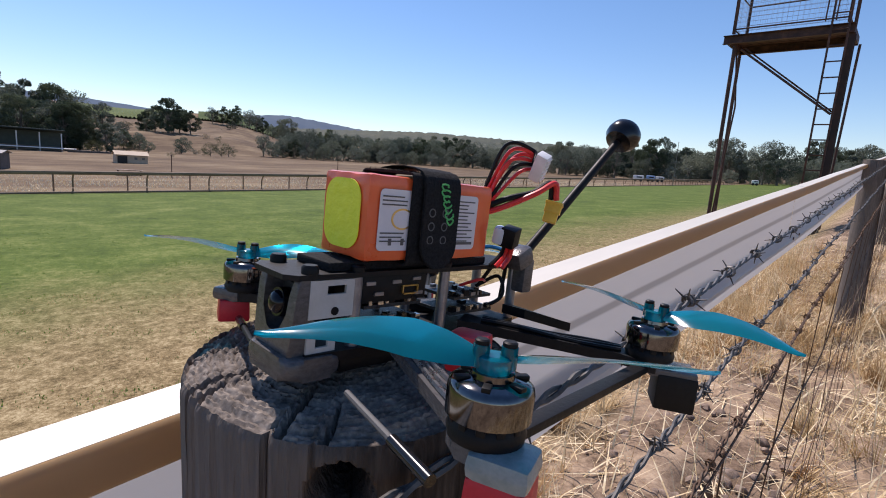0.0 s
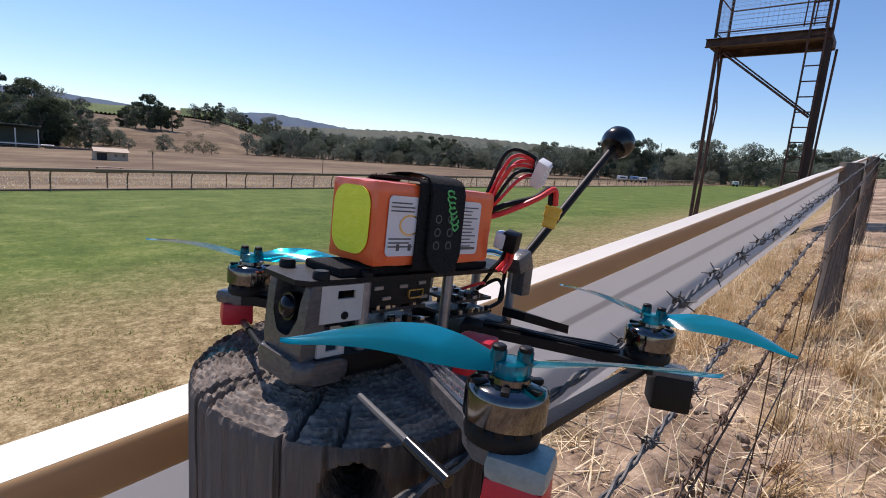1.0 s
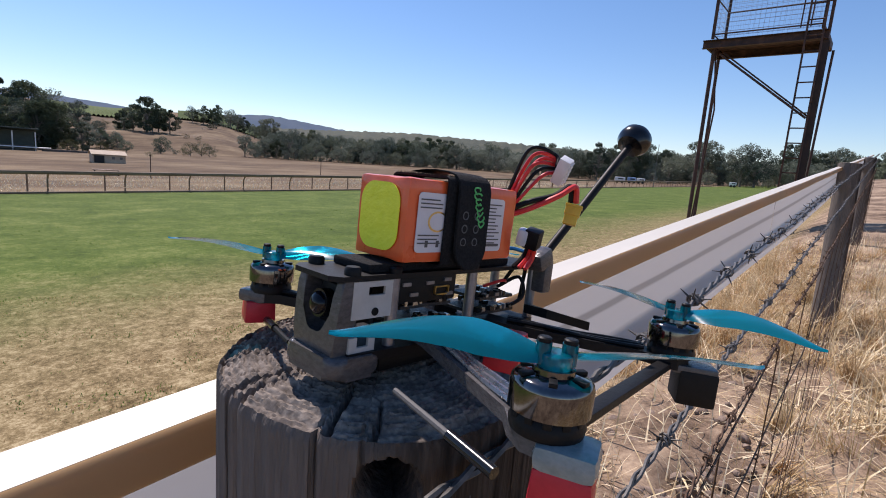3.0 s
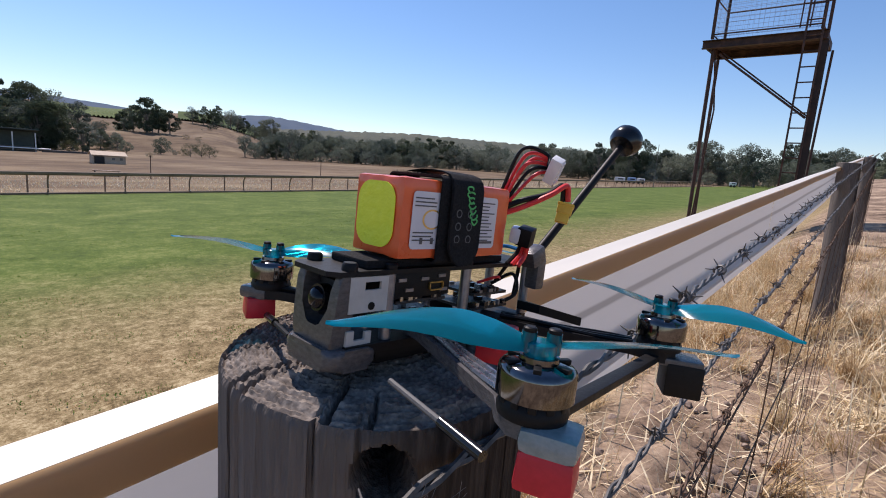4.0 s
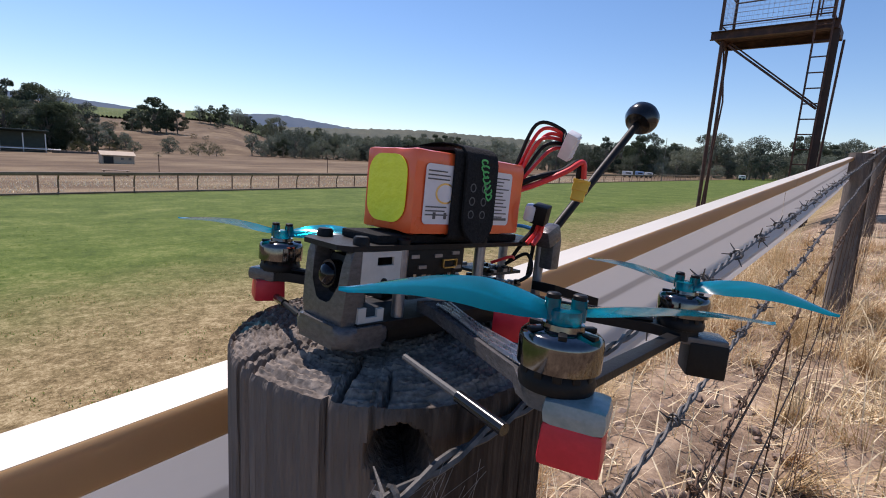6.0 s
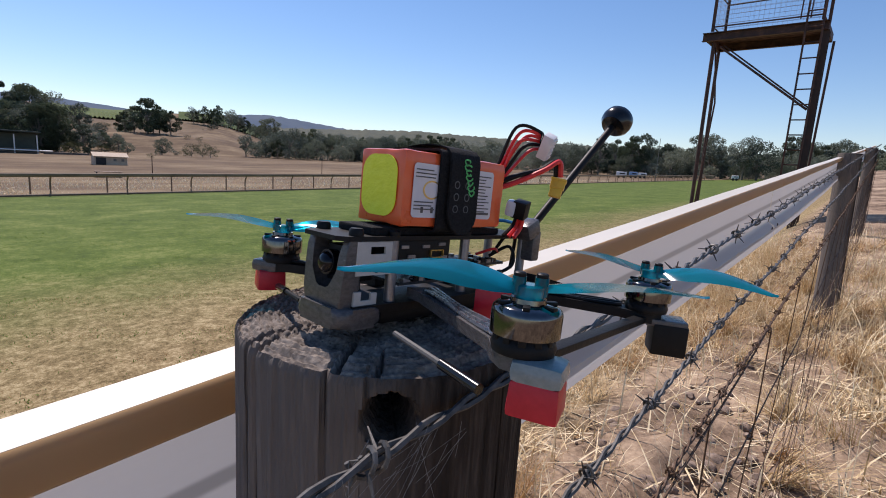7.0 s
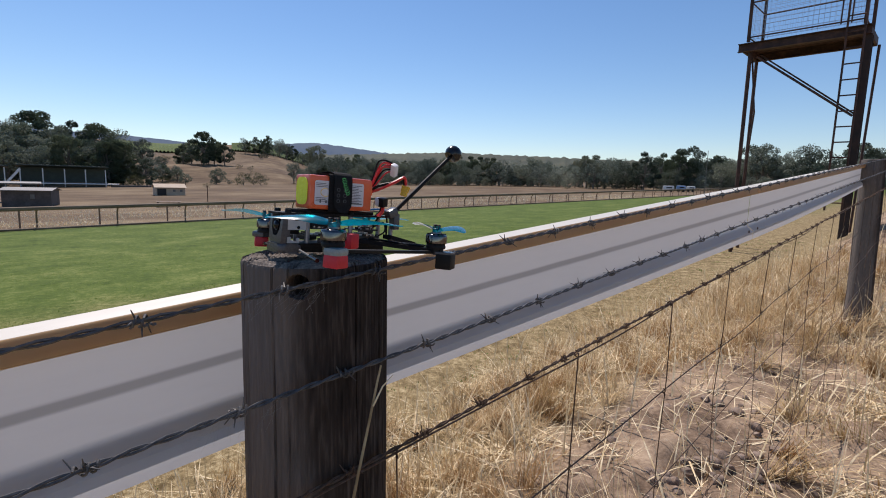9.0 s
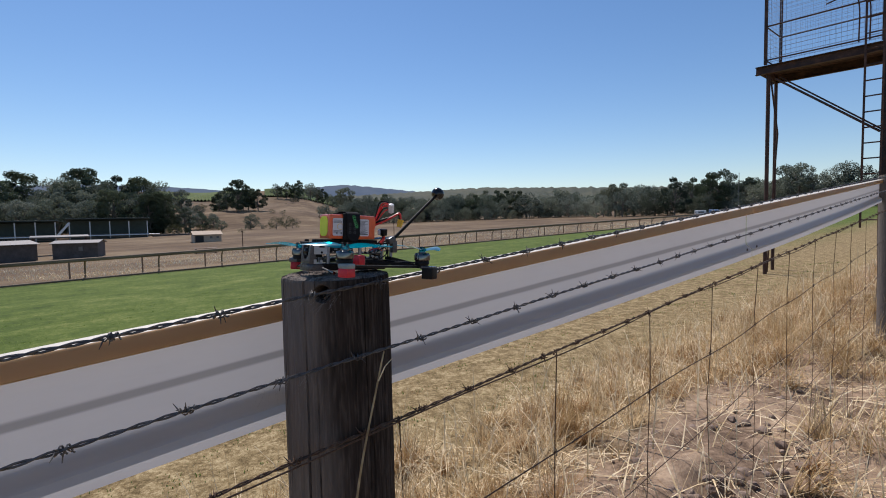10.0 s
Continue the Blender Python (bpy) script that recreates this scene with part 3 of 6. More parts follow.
def rail_section(y0, y1, label):
    """One length of painted guard rail: a cream cap with a lip over a white enamelled sheet with a painted shade band
    and a rolled foot.
    """
    ys = np.linspace(y0, y1, 26)
    thing = empty("guard_rail", pose(0, 0, 0), label, "guard rail", "guard rail lengths")

    def run(profile, name, mat, text="", skin=False):
        bm = B()
        rings = []
        for y in ys:
            k = 1.0 + 0.17 * max(0.0, math.sin(math.pi * max(0.0, y) / 5.6))
            w = 0.0012 * math.sin(y * 3.1) + 0.002 * noise.noise(Vector((0, y * 1.3, 5)))
            rings.append([bm.verts.new((x + w, y, rail_z(y) + z * k)) for x, z in profile])
        n = len(profile)
        for a, b in zip(rings, rings[1:]):
            for i in range(n - 1 if skin else n):
                bm.faces.new((a[i], a[(i + 1) % n], b[(i + 1) % n], b[i]))
        if not skin:
            bm.faces.new(rings[0])
            bm.faces.new(rings[-1][::-1])
        return part(name, bm, mat, thing, text)

    run([(-0.151, -0.022), (-0.152, -0.004), (-0.149, 0.0), (-0.119, -0.0035), (-0.1185, -0.0065), (-0.147, -0.0065), (-0.148, -0.022)], "cap", CAP_WHITE, "creamy white cap")
    run([(-0.1183, -0.0035), (-0.1155, -0.005), (-0.1135, -0.009), (-0.1135, -0.029), (-0.117, -0.032), (-0.137, -0.0295), (-0.137, -0.027), (-0.1175, -0.0285), (-0.1175, -0.0085)], "lip", CREAM, "tan turned-down lip")
    face = [(-0.1445, -0.026), (-0.1445, -0.144)]
    tilt = 0.0
    while face[-1][1] > -0.1705:
        tilt = min(55.0, tilt + 9.0)
        face.append((face[-1][0] + 0.003 * math.tan(radians(tilt)), face[-1][1] - 0.003))
    out = face[-1][0]
    face += [(out + 0.0015, -0.1735), (out + 0.001, -0.1755), (out + 0.001, -0.202)]
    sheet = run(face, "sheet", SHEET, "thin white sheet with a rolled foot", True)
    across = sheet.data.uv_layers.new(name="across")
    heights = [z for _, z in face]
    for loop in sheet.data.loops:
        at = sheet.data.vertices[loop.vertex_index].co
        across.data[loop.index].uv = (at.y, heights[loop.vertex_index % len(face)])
    for y in (y0 + 0.06, y1 - 0.06):
        bm = B()
        lathe(bm, [(0.0001, 0.0), (0.006, 0.0), (0.006, 0.002), (0.003, 0.0035)], 10)
        ob = part("bolt", bm, RUST, thing)
        ob.matrix_basis = pose(out + 0.001, y, rail_z(y) - 0.195, 0, 90, 0)
    return thing


for a, b in ((-4.0, 2.22), (2.226, 8.3), (8.306, 14.3), (14.306, 20.3)):
    rail_section(a, b, "cream and white painted metal guard rail behind timber posts")


def barb_mesh():
    bm = B()
    rnd = random.Random(4)
    for k in range(2):
        pts = [(0.0045 * math.cos(q), -0.006 + 0.0011 * i + 0.006 * k, 0.0045 * math.sin(q)) for i, q in enumerate(np.linspace(0, 2.2 * math.pi, 11))]
        tube(bm, pts, 0.0011, 5)
        for s in (0, 1):
            q = rnd.uniform(0, 6.3)
            p = Vector((0, -0.004 + 0.006 * k + s * 0.003, 0))
            d = Vector((math.cos(q), rnd.uniform(-0.5, 0.5), math.sin(q) * 1.0)).normalized()
            rod(bm, p + d * 0.003, p + d * 0.0135, 0.0010, 0.0004, 5)
    me = bpy.data.meshes.new("barb")
    bm.to_mesh(me)
    bm.free()
    return me


BARB = barb_mesh()
BARB.materials.append(WIRE)
BARB_RUST = BARB.copy()
BARB_RUST.materials.clear()
BARB_RUST.materials.append(RUST_WIRE)


def barbed_wire(x, z0, slope, mat, barb, label, first, spacing, y0, y1, sag, seed):
    rnd = random.Random(seed)
    thing = empty("barbed_wire", pose(0, 0, 0), label, "barbed wire", "fence wires")

    def at(y):
        s = (y - 0.03) / 5.59
        f = s - math.floor(s)
        return Vector((x + 0.0015 * math.sin(y * 9), y, z0 + slope * y - sag * 4 * f * (1 - f)))

    for k in range(2):
        bm = B()
        y, pts = y0, []
        while y < y1:
            q = 2 * math.pi * y / 0.052 + math.pi * k
            pts.append(at(y) + Vector((0.0016 * math.cos(q), 0, 0.0016 * math.sin(q))))
            y += 0.0087 if -0.8 < y < 5.5 else 0.026
        tube(bm, pts, 0.0014, 5)
        part("strand", bm, mat, thing)
    y = first
    while y > y0:
        y -= spacing
    while y < y1:
        ob = new("barb", barb)
        ob.parent = thing
        yy = y + rnd.uniform(-0.006, 0.006)
        ob.matrix_basis = Matrix.Translation(at(yy)) @ pose(0, 0, 0, math.degrees(math.atan(slope)), rnd.uniform(0, 360), 0)
        y += spacing
    return at


barbed_wire(0.060, 1.186, 0.077, WIRE, BARB, "twisted galvanised barbed wire strung along the posts", 0.3874, 0.113, -1.6, 13.0, 0.0, 1)
barbed_wire(0.063, 1.083, 0.078, WIRE, BARB, "twisted galvanised barbed wire strung along the posts", 0.12, 0.115, -1.6, 13.0, 0.0, 2)
MID_AT = barbed_wire(0.064, 0.968, 0.072, RUST_WIRE, BARB_RUST, "rusty barbed wire over the fence netting", 0.3308, 0.108, -1.6, 13.0, 0.0, 3)


def fence_netting():
    thing = empty("fence_netting", pose(0, 0, 0), "rusty wire stock netting under the barbed wire", "fence netting")
    rnd = random.Random(9)
    for drop in (0.006, 0.215, 0.44, 0.68, 0.94):
        bm = B()
        pts = [MID_AT(y) + Vector((0.002 + 0.004 * math.sin(y * 4 + drop * 9), 0, -drop + 0.004 * math.sin(y * 7.8 + drop * 30))) for y in np.arange(-1.6, 13, 0.06)]
        tube(bm, pts, 0.0014, 5)
        part("line_wire", bm, RUST_WIRE, thing)
    y = -1.53
    while y < 12.5:
        top = MID_AT(y)
        dz = top.z - land_z(0.06, y)
        bm = B()
        pts = [top + Vector((0.003 + 0.005 * math.sin(k * 1.7 + y), 0.006 * math.sin(k * 2.1 + y * 5), -dz * k / 7)) for k in range(8)]
        tube(bm, pts, 0.0013, 5)
        for drop in (0.006, 0.215, 0.44, 0.68):
            p = top + Vector((0.003, 0, -drop))
            tube(bm, [p + Vector((0.0032 * math.cos(q), 0.0032 * math.sin(q), 0.0016 * q - 0.004)) for q in np.linspace(0, 9, 12)], 0.0011, 4)
        part("stay_wire", bm, RUST_WIRE, thing)
        y += 0.4


fence_netting()

# ---- the watch tower beside the track ----


def bar(parent, name, a, b, r, mat=None, square=False, label=""):
    bm = B()
    if square:
        a, b = Vector(a), Vector(b)
        q = (b - a).to_track_quat("Z", "Y").to_matrix().to_4x4()
        m = Matrix.Translation((a + b) / 2) @ q
        for v in box(bm, (0, 0, 0), (2 * r, 2 * r, (b - a).length), bevel=r * 0.15):
            v.co = m @ v.co
    else:
        rod(bm, a, b, r, seg=10)
    return part(name, bm, mat or RUST, parent, label)


def tower():
    t = empty("watch_tower", pose(0, 0, 0), "tall rusty steel watch tower with a caged platform and ladder", "tower")
    foot = -0.7
    lf, rf, lb, rb = (-3.62, 14.5), (-1.42, 14.5), (-3.76, 15.6), (-1.25, 15.6)
    bar(t, "leg", (*lf, foot), (*lf, 4.8), 0.05)
    bar(t, "leg", (*lb, foot), (*lb, 4.8), 0.045)
    bar(t, "leg", (*rb, foot), (rb[0] + 0.12, rb[1], 4.8), 0.03)
    bm = B()
    box(bm, (0, 0, (foot + 4.8) / 2), (0.12, 0.16, 4.8 - foot), bevel=0.01)
    box(bm, (0, 0.09, (foot + 4.8) / 2), (0.17, 0.02, 4.8 - foot))
    box(bm, (0, -0.09, (foot + 4.8) / 2), (0.17, 0.02, 4.8 - foot))
    ob = part("column", bm, SHADED_RUST, t, "heavy steel column, darkened for its shaded side")
    ob.matrix_basis = pose(rf[0] + 0.2, rf[1], 0)
    bar(t, "stay_pipe", (-3.74, 15.0, foot), (-3.42, 14.62, 3.3), 0.022)
    bar(t, "stay_pipe", (-3.42, 14.62, 3.3), (-3.6, 14.6, 4.75), 0.022)
    bar(t, "brace", (-3.45, 14.46, 4.66), (-1.32, 14.42, 3.05), 0.028)
    bar(t, "brace", (-3.40, 14.6, 4.72), (-1.32, 14.6, 3.12), 0.02)
    bar(t, "brace", (-1.22, 14.6, 4.7), (-1.38, 15.5, 0.4), 0.02)
    # platform
    c = ((lf[0] + rf[0]) / 2, 15.05)
    for y, name in ((14.4, "front"), (15.7, "back")):
        bm = B()
        box(bm, (c[0] - (0.02 if y > 15 else 0), y, 4.9), (2.72, 0.02, 0.2))
        box(bm, (c[0] - (0.02 if y > 15 else 0), y - 0.04, 4.995), (2.72, 0.09, 0.015))
        box(bm, (c[0] - (0.02 if y > 15 else 0), y - 0.04, 4.805), (2.72, 0.09, 0.015))
        part("edge_beam", bm, RUST, t)
    for x in (-3.78, -1.2):
        bm = B()
        box(bm, (x, 15.05, 4.9), (0.05, 1.3, 0.18), bevel=0.006)
        part("side_beam", bm, RUST, t)
    for i in range(5):
        bm = B()
        box(bm, (c[0], 14.58 + 0.235 * i, 5.01), (2.55, 0.2, 0.035), bevel=0.006)
        part("deck_plank", bm, RUST, t, "dark timber deck plank")
    # cage
    x0, x1, y0, y1, z0, z1 = -3.68, -1.3, 14.45, 15.65, 5.05, 7.2
    for x, y in ((x0, y0), (x1, y0), (x0, y1), (x1, y1)):
        bar(t, "cage_post", (x, y, z0), (x, y, z1), 0.035, square=True)
    for z in (5.16, 6.0, 7.15):
        bar(t, "cage_rail", (x0, y0, z), (x1, y0, z), 0.018)
        bar(t, "cage_rail", (x0, y1, z), (x1, y1, z), 0.018)
        bar(t, "cage_rail", (x0, y0, z), (x0, y1, z), 0.018)
        bar(t, "cage_rail", (x1, y0, z), (x1, y1, z), 0.018)
    for (ax, ay), (bx, by) in (((x0, y0), (x1, y0)), ((x0, y1), (x1, y1)), ((x0, y0), (x0, y1))):
        bm = B()
        n = int(math.hypot(bx - ax, by - ay) / 0.11)
        for k in range(n + 1):
            px, py = ax + (bx - ax) * k / n, ay + (by - ay) * k / n
            rod(bm, (px, py, 5.1), (px, py, 6.95), 0.0028, seg=4, cap=False)
        for k in range(17):
            z = 5.1 + 0.11 * k
            rod(bm, (ax, ay, z), (bx, by, z), 0.0035, seg=4, cap=False)
        part("wire_mesh", bm, STEEL, t, "grey wire mesh panel")
    # ladder
    for x in (-1.6, -1.27):
        bar(t, "ladder_stile", (x, 14.25, 0.9), (x, 14.3, 7.0), 0.02, square=True)
    z = 1.08
    while z < 6.9:
        bar(t, "rung", (-1.6, 14.27, z), (-1.27, 14.27, z), 0.016)
        z += 0.345
    for s in (0, 1):
        bm = B()
        tube(bm, spline([(-1.75 + s * 0.2, 14.4, 5.1), (-1.75 + s * 0.2, 14.35, 5.9), (-1.9 + s * 0.2, 14.38, 6.2), (-2.4, 14.42, 6.15 + 0.1 * s)], 6), 0.016, 6)
        part("hand_rail", bm, RUST, t)
    t.matrix_basis = pose(-3.62 * 0.035, 0, 0) @ Matrix.Diagonal((0.965, 1, 1, 1))
    return t


tower()

# ---- the quadcopter on the post ----
DRONE_AT = pose(-0.0085, 0.049, 1.2035, -3.2, 0, -2.2)
TO_DRONE = DRONE_AT.inverted()


def local(x, y, z):
    return TO_DRONE @ Vector((x, y, z))


def blade_mesh(bm, sign, radius=0.0635, hand=1):
    """One slim propeller blade with a twist, swept like a scimitar; sign picks which side of the hub."""
    rings = []
    n = 22
    for k in range(n + 1):
        t = k / n
        rr = 0.0055 + (radius - 0.0055) * t
        chord = float(np.interp(t, (0, 0.12, 0.3, 0.5, 0.7, 0.85, 0.95, 1), (0.007, 0.0125, 0.0168, 0.0148, 0.011, 0.0075, 0.0042, 0.001)))
        twist = radians(34 - 26 * t ** 0.7)
        sweep = 0.0035 * math.sin(math.pi * t) - 0.006 * t ** 2
        lift = 0.0026 * math.sin(math.pi * min(1, t * 1.05)) + 0.001 * t
        ring = []
        for c, h in ((-0.5, 0), (-0.2, 0.5), (0.15, 0.5), (0.5, 0.05), (0.15, -0.25), (-0.2, -0.3)):
            along = c * chord
            thick = h * (0.0016 - 0.0009 * t)
            y = sweep + along * math.cos(twist) - thick * math.sin(twist)
            z = lift + along * math.sin(twist) + thick * math.cos(twist) + 0.0012 * (0.25 - c * c) * 2
            ring.append(bm.verts.new((sign * rr, sign * y * hand, z)))
        rings.append(ring)
    for a, b in zip(rings, rings[1:]):
        for i in range(6):
            bm.faces.new((a[i], a[(i + 1) % 6], b[(i + 1) % 6], b[i]))
    bm.faces.new(rings[0][::-1])
    bm.faces.new(rings[-1])


def quadcopter():
    d = empty("quadcopter", DRONE_AT, "small black carbon racing quadcopter with teal propellers standing on a post", "drone")
    u0 = 0.001
    # plates
    bm = B()
    slab(bm, [(u0 + x, y) for x, y in ((-0.0165, -0.085), (-0.012, -0.0895), (0.012, -0.0895), (0.0165, -0.085), (0.0165, 0.05), (0.012, 0.064), (-0.012, 0.064), (-0.0165, 0.05))], 0.041, 0.0432)
    part("top_plate", bm, CARBON, d)
    bm = B()
    slab(bm, [(u0 + x, y) for x, y in ((-0.017, -0.08), (0.017, -0.08), (0.021, -0.03), (0.021, 0.02), (0.016, 0.058), (-0.016, 0.058), (-0.021, 0.02), (-0.021, -0.03))], 0.0065, 0.0105)
    part("bottom_plate", bm, CARBON, d)
    # Added filler under the body, sized to block light from the post top.
    bm = B()
    box(bm, (u0, -0.010, 0.0038), (0.036, 0.108, 0.0072), bevel=0.002)
    part("foam_pad", bm, BLACK, d, "black belly block added to darken the gap under the body")
    bm = B()
    box(bm, (u0, -0.02, 0.0452), (0.026, 0.1, 0.0038), bevel=0.0008)
    part("battery_pad", bm, RUBBER, d)
    # stand-offs and screws
    for v in (-0.056, -0.002, 0.056):
        for s in (-1, 1):
            bm = B()
            rod(bm, (u0 + s * 0.0138, v, 0.0105), (u0 + s * 0.0138, v, 0.041), 0.0028, seg=10)
            part("standoff", bm, ALU, d, "grey anodised standoff")
            bm = B()
            lathe(bm, [(0.0033, 0.0), (0.0033, 0.002), (0.0026, 0.0028)], 12, (u0 + s * 0.0138, v, 0.0432))
            part("screw", bm, BLACK, d)
    for s in (-1, 1):
        bm = B()
        lathe(bm, [(0.0035, 0.0), (0.0035, 0.0025), (0.0028, 0.0035)], 12, (u0 + s * 0.0132, -0.0785, 0.0432))
        part("screw", bm, BLACK, d)
    # camera cradle: one U-shaped piece that leans back, wide at its foot, on a rounded nose
    half = [(0.0148, 0.009), (0.0151, 0.016), (0.0157, 0.026), (0.016, 0.036), (0.016, 0.041), (0.0108, 0.041), (0.0103, 0.034), (0.0096, 0.026), (0.0084, 0.0205), (0.0062, 0.0172), (0.003, 0.0158)]
    loop = half + [(-x, z) for x, z in half[::-1]]
    bm = B()
    rows = []
    for depth in (0.0, 0.012):
        rows.append([bm.verts.new((u0 + x, -0.0866 + depth * (0.85 - 0.15 * (z - 0.009) / 0.032) + 0.0022 * ((z - 0.009) / 0.032) ** 1.5, z)) for x, z in loop])
    n = len(loop)
    bm.faces.new(rows[0])
    bm.faces.new(rows[1][::-1])
    for i in range(n):
        bm.faces.new((rows[0][i], rows[0][(i + 1) % n], rows[1][(i + 1) % n], rows[1][i]))
    edges = [bm.edges.get((row[i], row[(i + 1) % n])) for row in rows for i in range(n)]
    bmesh.ops.bevel(bm, geom=edges, offset=0.0018, segments=3, affect="EDGES", profile=0.5)
    part("camera_cradle", bm, TPU, d, "glossy grey printed camera cradle")
    bm = B()
    nose = rounded(u0, -0.0755, 0.039, 0.027, 0.007)
    slab(bm, nose, 0.0002, 0.0098)
    bmesh.ops.bevel(bm, geom=[e for e in bm.edges if abs(e.verts[0].co.z - e.verts[1].co.z) < 1e-6], offset=0.003, segments=3, affect="EDGES", profile=0.5)
    part("cradle_base", bm, TPU, d, "rounded grey printed nose under the cradle")
    bm = B()
    box(bm, (u0, -0.0705, 0.0285), (0.0135, 0.018, 0.018), bevel=0.0015)
    camera_part = part("camera_module", bm, BLACK, d)
    bm = B()
    rod(bm, (u0, -0.078, 0.0285), (u0, -0.0848, 0.0292), 0.0064, 0.006, 24)
    part("lens_barrel", bm, BLACK_GLOSS, camera_part)
    bm = B()
    lathe(bm, [(0.005, 0.0), (0.0046, 0.0012), (0.0034, 0.0022), (0.0018, 0.0028), (0.0003, 0.003)], 24)
    glass = part("lens", bm, LENS, camera_part)
    glass.matrix_basis = pose(u0, -0.0848, 0.0292, 90 - 8, 0, 0)
    # painted side plates of the camera bay with their cut-outs
    for s in (-1, 1):
        bm = B()
        U = u0 + s * 0.0155
        for v0, v1, w0, w1 in ((-0.0795, -0.0585, 0.0425, 0.0452), (-0.0795, -0.0585, 0.0275, 0.0385), (-0.0795, -0.0715, 0.0385, 0.0425), (-0.0625, -0.0585, 0.0385, 0.0425),
                               (-0.0795, -0.0755, 0.0115, 0.019), (-0.0755, -0.066, 0.0115, 0.014), (-0.0695, -0.066, 0.014, 0.0178)):
            box(bm, (U, (v0 + v1) / 2, 0.9 * (w0 + w1) / 2), (0.0014, v1 - v0, 0.9 * (w1 - w0)))
        plate = part("camera_side_plate", bm, WHITE_PLATE, d, "off-white painted camera side plate", False)
        bm = B()
        rod(bm, (U - s * 0.0004, -0.0675, 0.0275), (U + s * 0.0011, -0.0675, 0.0275), 0.0018, seg=10)
        part("screw", bm, BLACK, plate)
    # electronics
    rnd = random.Random(11)
    for v, w, sx, sy in ((-0.034, 0.0185, 0.029, 0.034), (-0.034, 0.0265, 0.028, 0.034), (0.022, 0.0175, 0.028, 0.034), (0.022, 0.0255, 0.028, 0.03)):
        bm = B()
        box(bm, (u0, v, w), (sx, sy, 0.0016))
        board = part("circuit_board", bm, BOARD, d)
        for _ in range(16):
            bm = B()
            a, b = rnd.uniform(-0.5, 0.5), rnd.uniform(-0.46, 0.46)
            if rnd.random() < 0.6:
                a = 0.46
            h = rnd.uniform(0.001, 0.003)
            box(bm, (u0 + a * sx, v + b * sy, w + 0.0008 + h / 2), (rnd.uniform(0.0015, 0.004), rnd.uniform(0.0015, 0.004), h))
            part("component", bm, rnd.choice([BLACK, STEEL, STEEL, ALU, BLACK_GLOSS]), board, smooth=False)
    bm = B()
    box(bm, (u0, -0.034, 0.0345), (0.029, 0.038, 0.0125), bevel=0.001)
    unit = part("video_unit", bm, BLACK, d)
    for v, w in ((-0.049, 0.0375), (-0.044, 0.0325), (-0.022, 0.0385), (-0.02, 0.0315), (-0.034, 0.0375)):
        bm = B()
        box(bm, (u0 + 0.0148, v, w), (0.001, 0.005, 0.0016))
        part("cooling_slot", bm, ALU, unit, smooth=False)
    bm = B()
    for dv, dw, sv, sw in ((0, 0.0019, 0.0096, 0.0006), (0, -0.0019, 0.0078, 0.0006), (-0.0046, 0.0003, 0.0006, 0.0036), (0.0046, 0.0003, 0.0006, 0.0036)):
        box(bm, (u0 + 0.0152, -0.026 + dv, 0.0335 + dw), (0.0012, sv, sw))
    part("port_rim", bm, GOLD, unit, "gold-rimmed data port", False)
    # loose wiring at the back
    for ctrl, r, mat in (([(0.008, 0.034, 0.03), (0.014, 0.04, 0.044), (0.013, 0.05, 0.043), (0.009, 0.054, 0.02)], 0.0012, BLACK),
                         ([(0.004, 0.036, 0.028), (0.012, 0.046, 0.035), (0.016, 0.046, 0.024), (0.01, 0.034, 0.016)], 0.0011, BLACK),
                         ([(0.006, 0.02, 0.03), (0.012, 0.03, 0.034), (0.004, 0.045, 0.03)], 0.0009, RED_WIRE),
                         ([(-0.002, 0.03, 0.049), (0.004, 0.045, 0.051), (0.012, 0.05, 0.05)], 0.0012, BLUE_WIRE)):
        bm = B()
        tube(bm, spline(ctrl, 8), r, 6)
        part("wire", bm, mat, d)
    # arms, motors, propellers, guards
    motors = {"front_near": (0.0967, -0.0297, 1.2496), "rear_near": (0.0924, 0.1057, 1.2376), "front_far": (-0.0942, -0.0052, 1.2448), "rear_far": (-0.102, 0.148, 1.236)}
    turns = {"front_near": (0.1462, 0.0129), "rear_near": (0.1552, 0.093), "front_far": (-0.1409, -0.0444), "rear_far": (-0.15, 0.12)}
    for key, w in motors.items():
        p = local(*w)
        tip = local(*turns[key], w[2])
        root = Vector((u0 + (0.016 if p.x > 0 else -0.016), -0.035 if p.y < 0 else 0.012, 0.0135))
        base = Vector((p.x, p.y, p.z - 0.0275))
        flat = (base - root)
        side = Vector((-flat.y, flat.x, 0)).normalized()
        bm = B()
        rings = []
        for t, wd in ((0.0, 0.0085), (0.12, 0.0062), (0.85, 0.0052), (0.93, 0.0085), (1.02, 0.0095), (1.08, 0.006)):
            q = root + flat * t
            rings.append([bm.verts.new(q + side * wd * s + Vector((0, 0, h))) for s, h in ((-1, -0.0025), (1, -0.0025), (1, 0.0025), (-1, 0.0025))])
        for a, b in zip(rings, rings[1:]):
            for i in range(4):
                bm.faces.new((a[i], a[(i + 1) % 4], b[(i + 1) % 4], b[i]))
        bm.faces.new(rings[0][::-1])
        bm.faces.new(rings[-1])
        arm = part("arm", bm, TPU if key == "front_near" else CARBON, d, "grey arm" if key == "front_near" else "")
        for k in (-1, 0, 1):
            bm = B()
            tube(bm, [root + flat * t + side * 0.0026 * k + Vector((0, 0, 0.0036 + 0.0006 * math.sin(t * 9 + k))) for t in np.linspace(0.12, 0.86, 8)], 0.0011, 6)
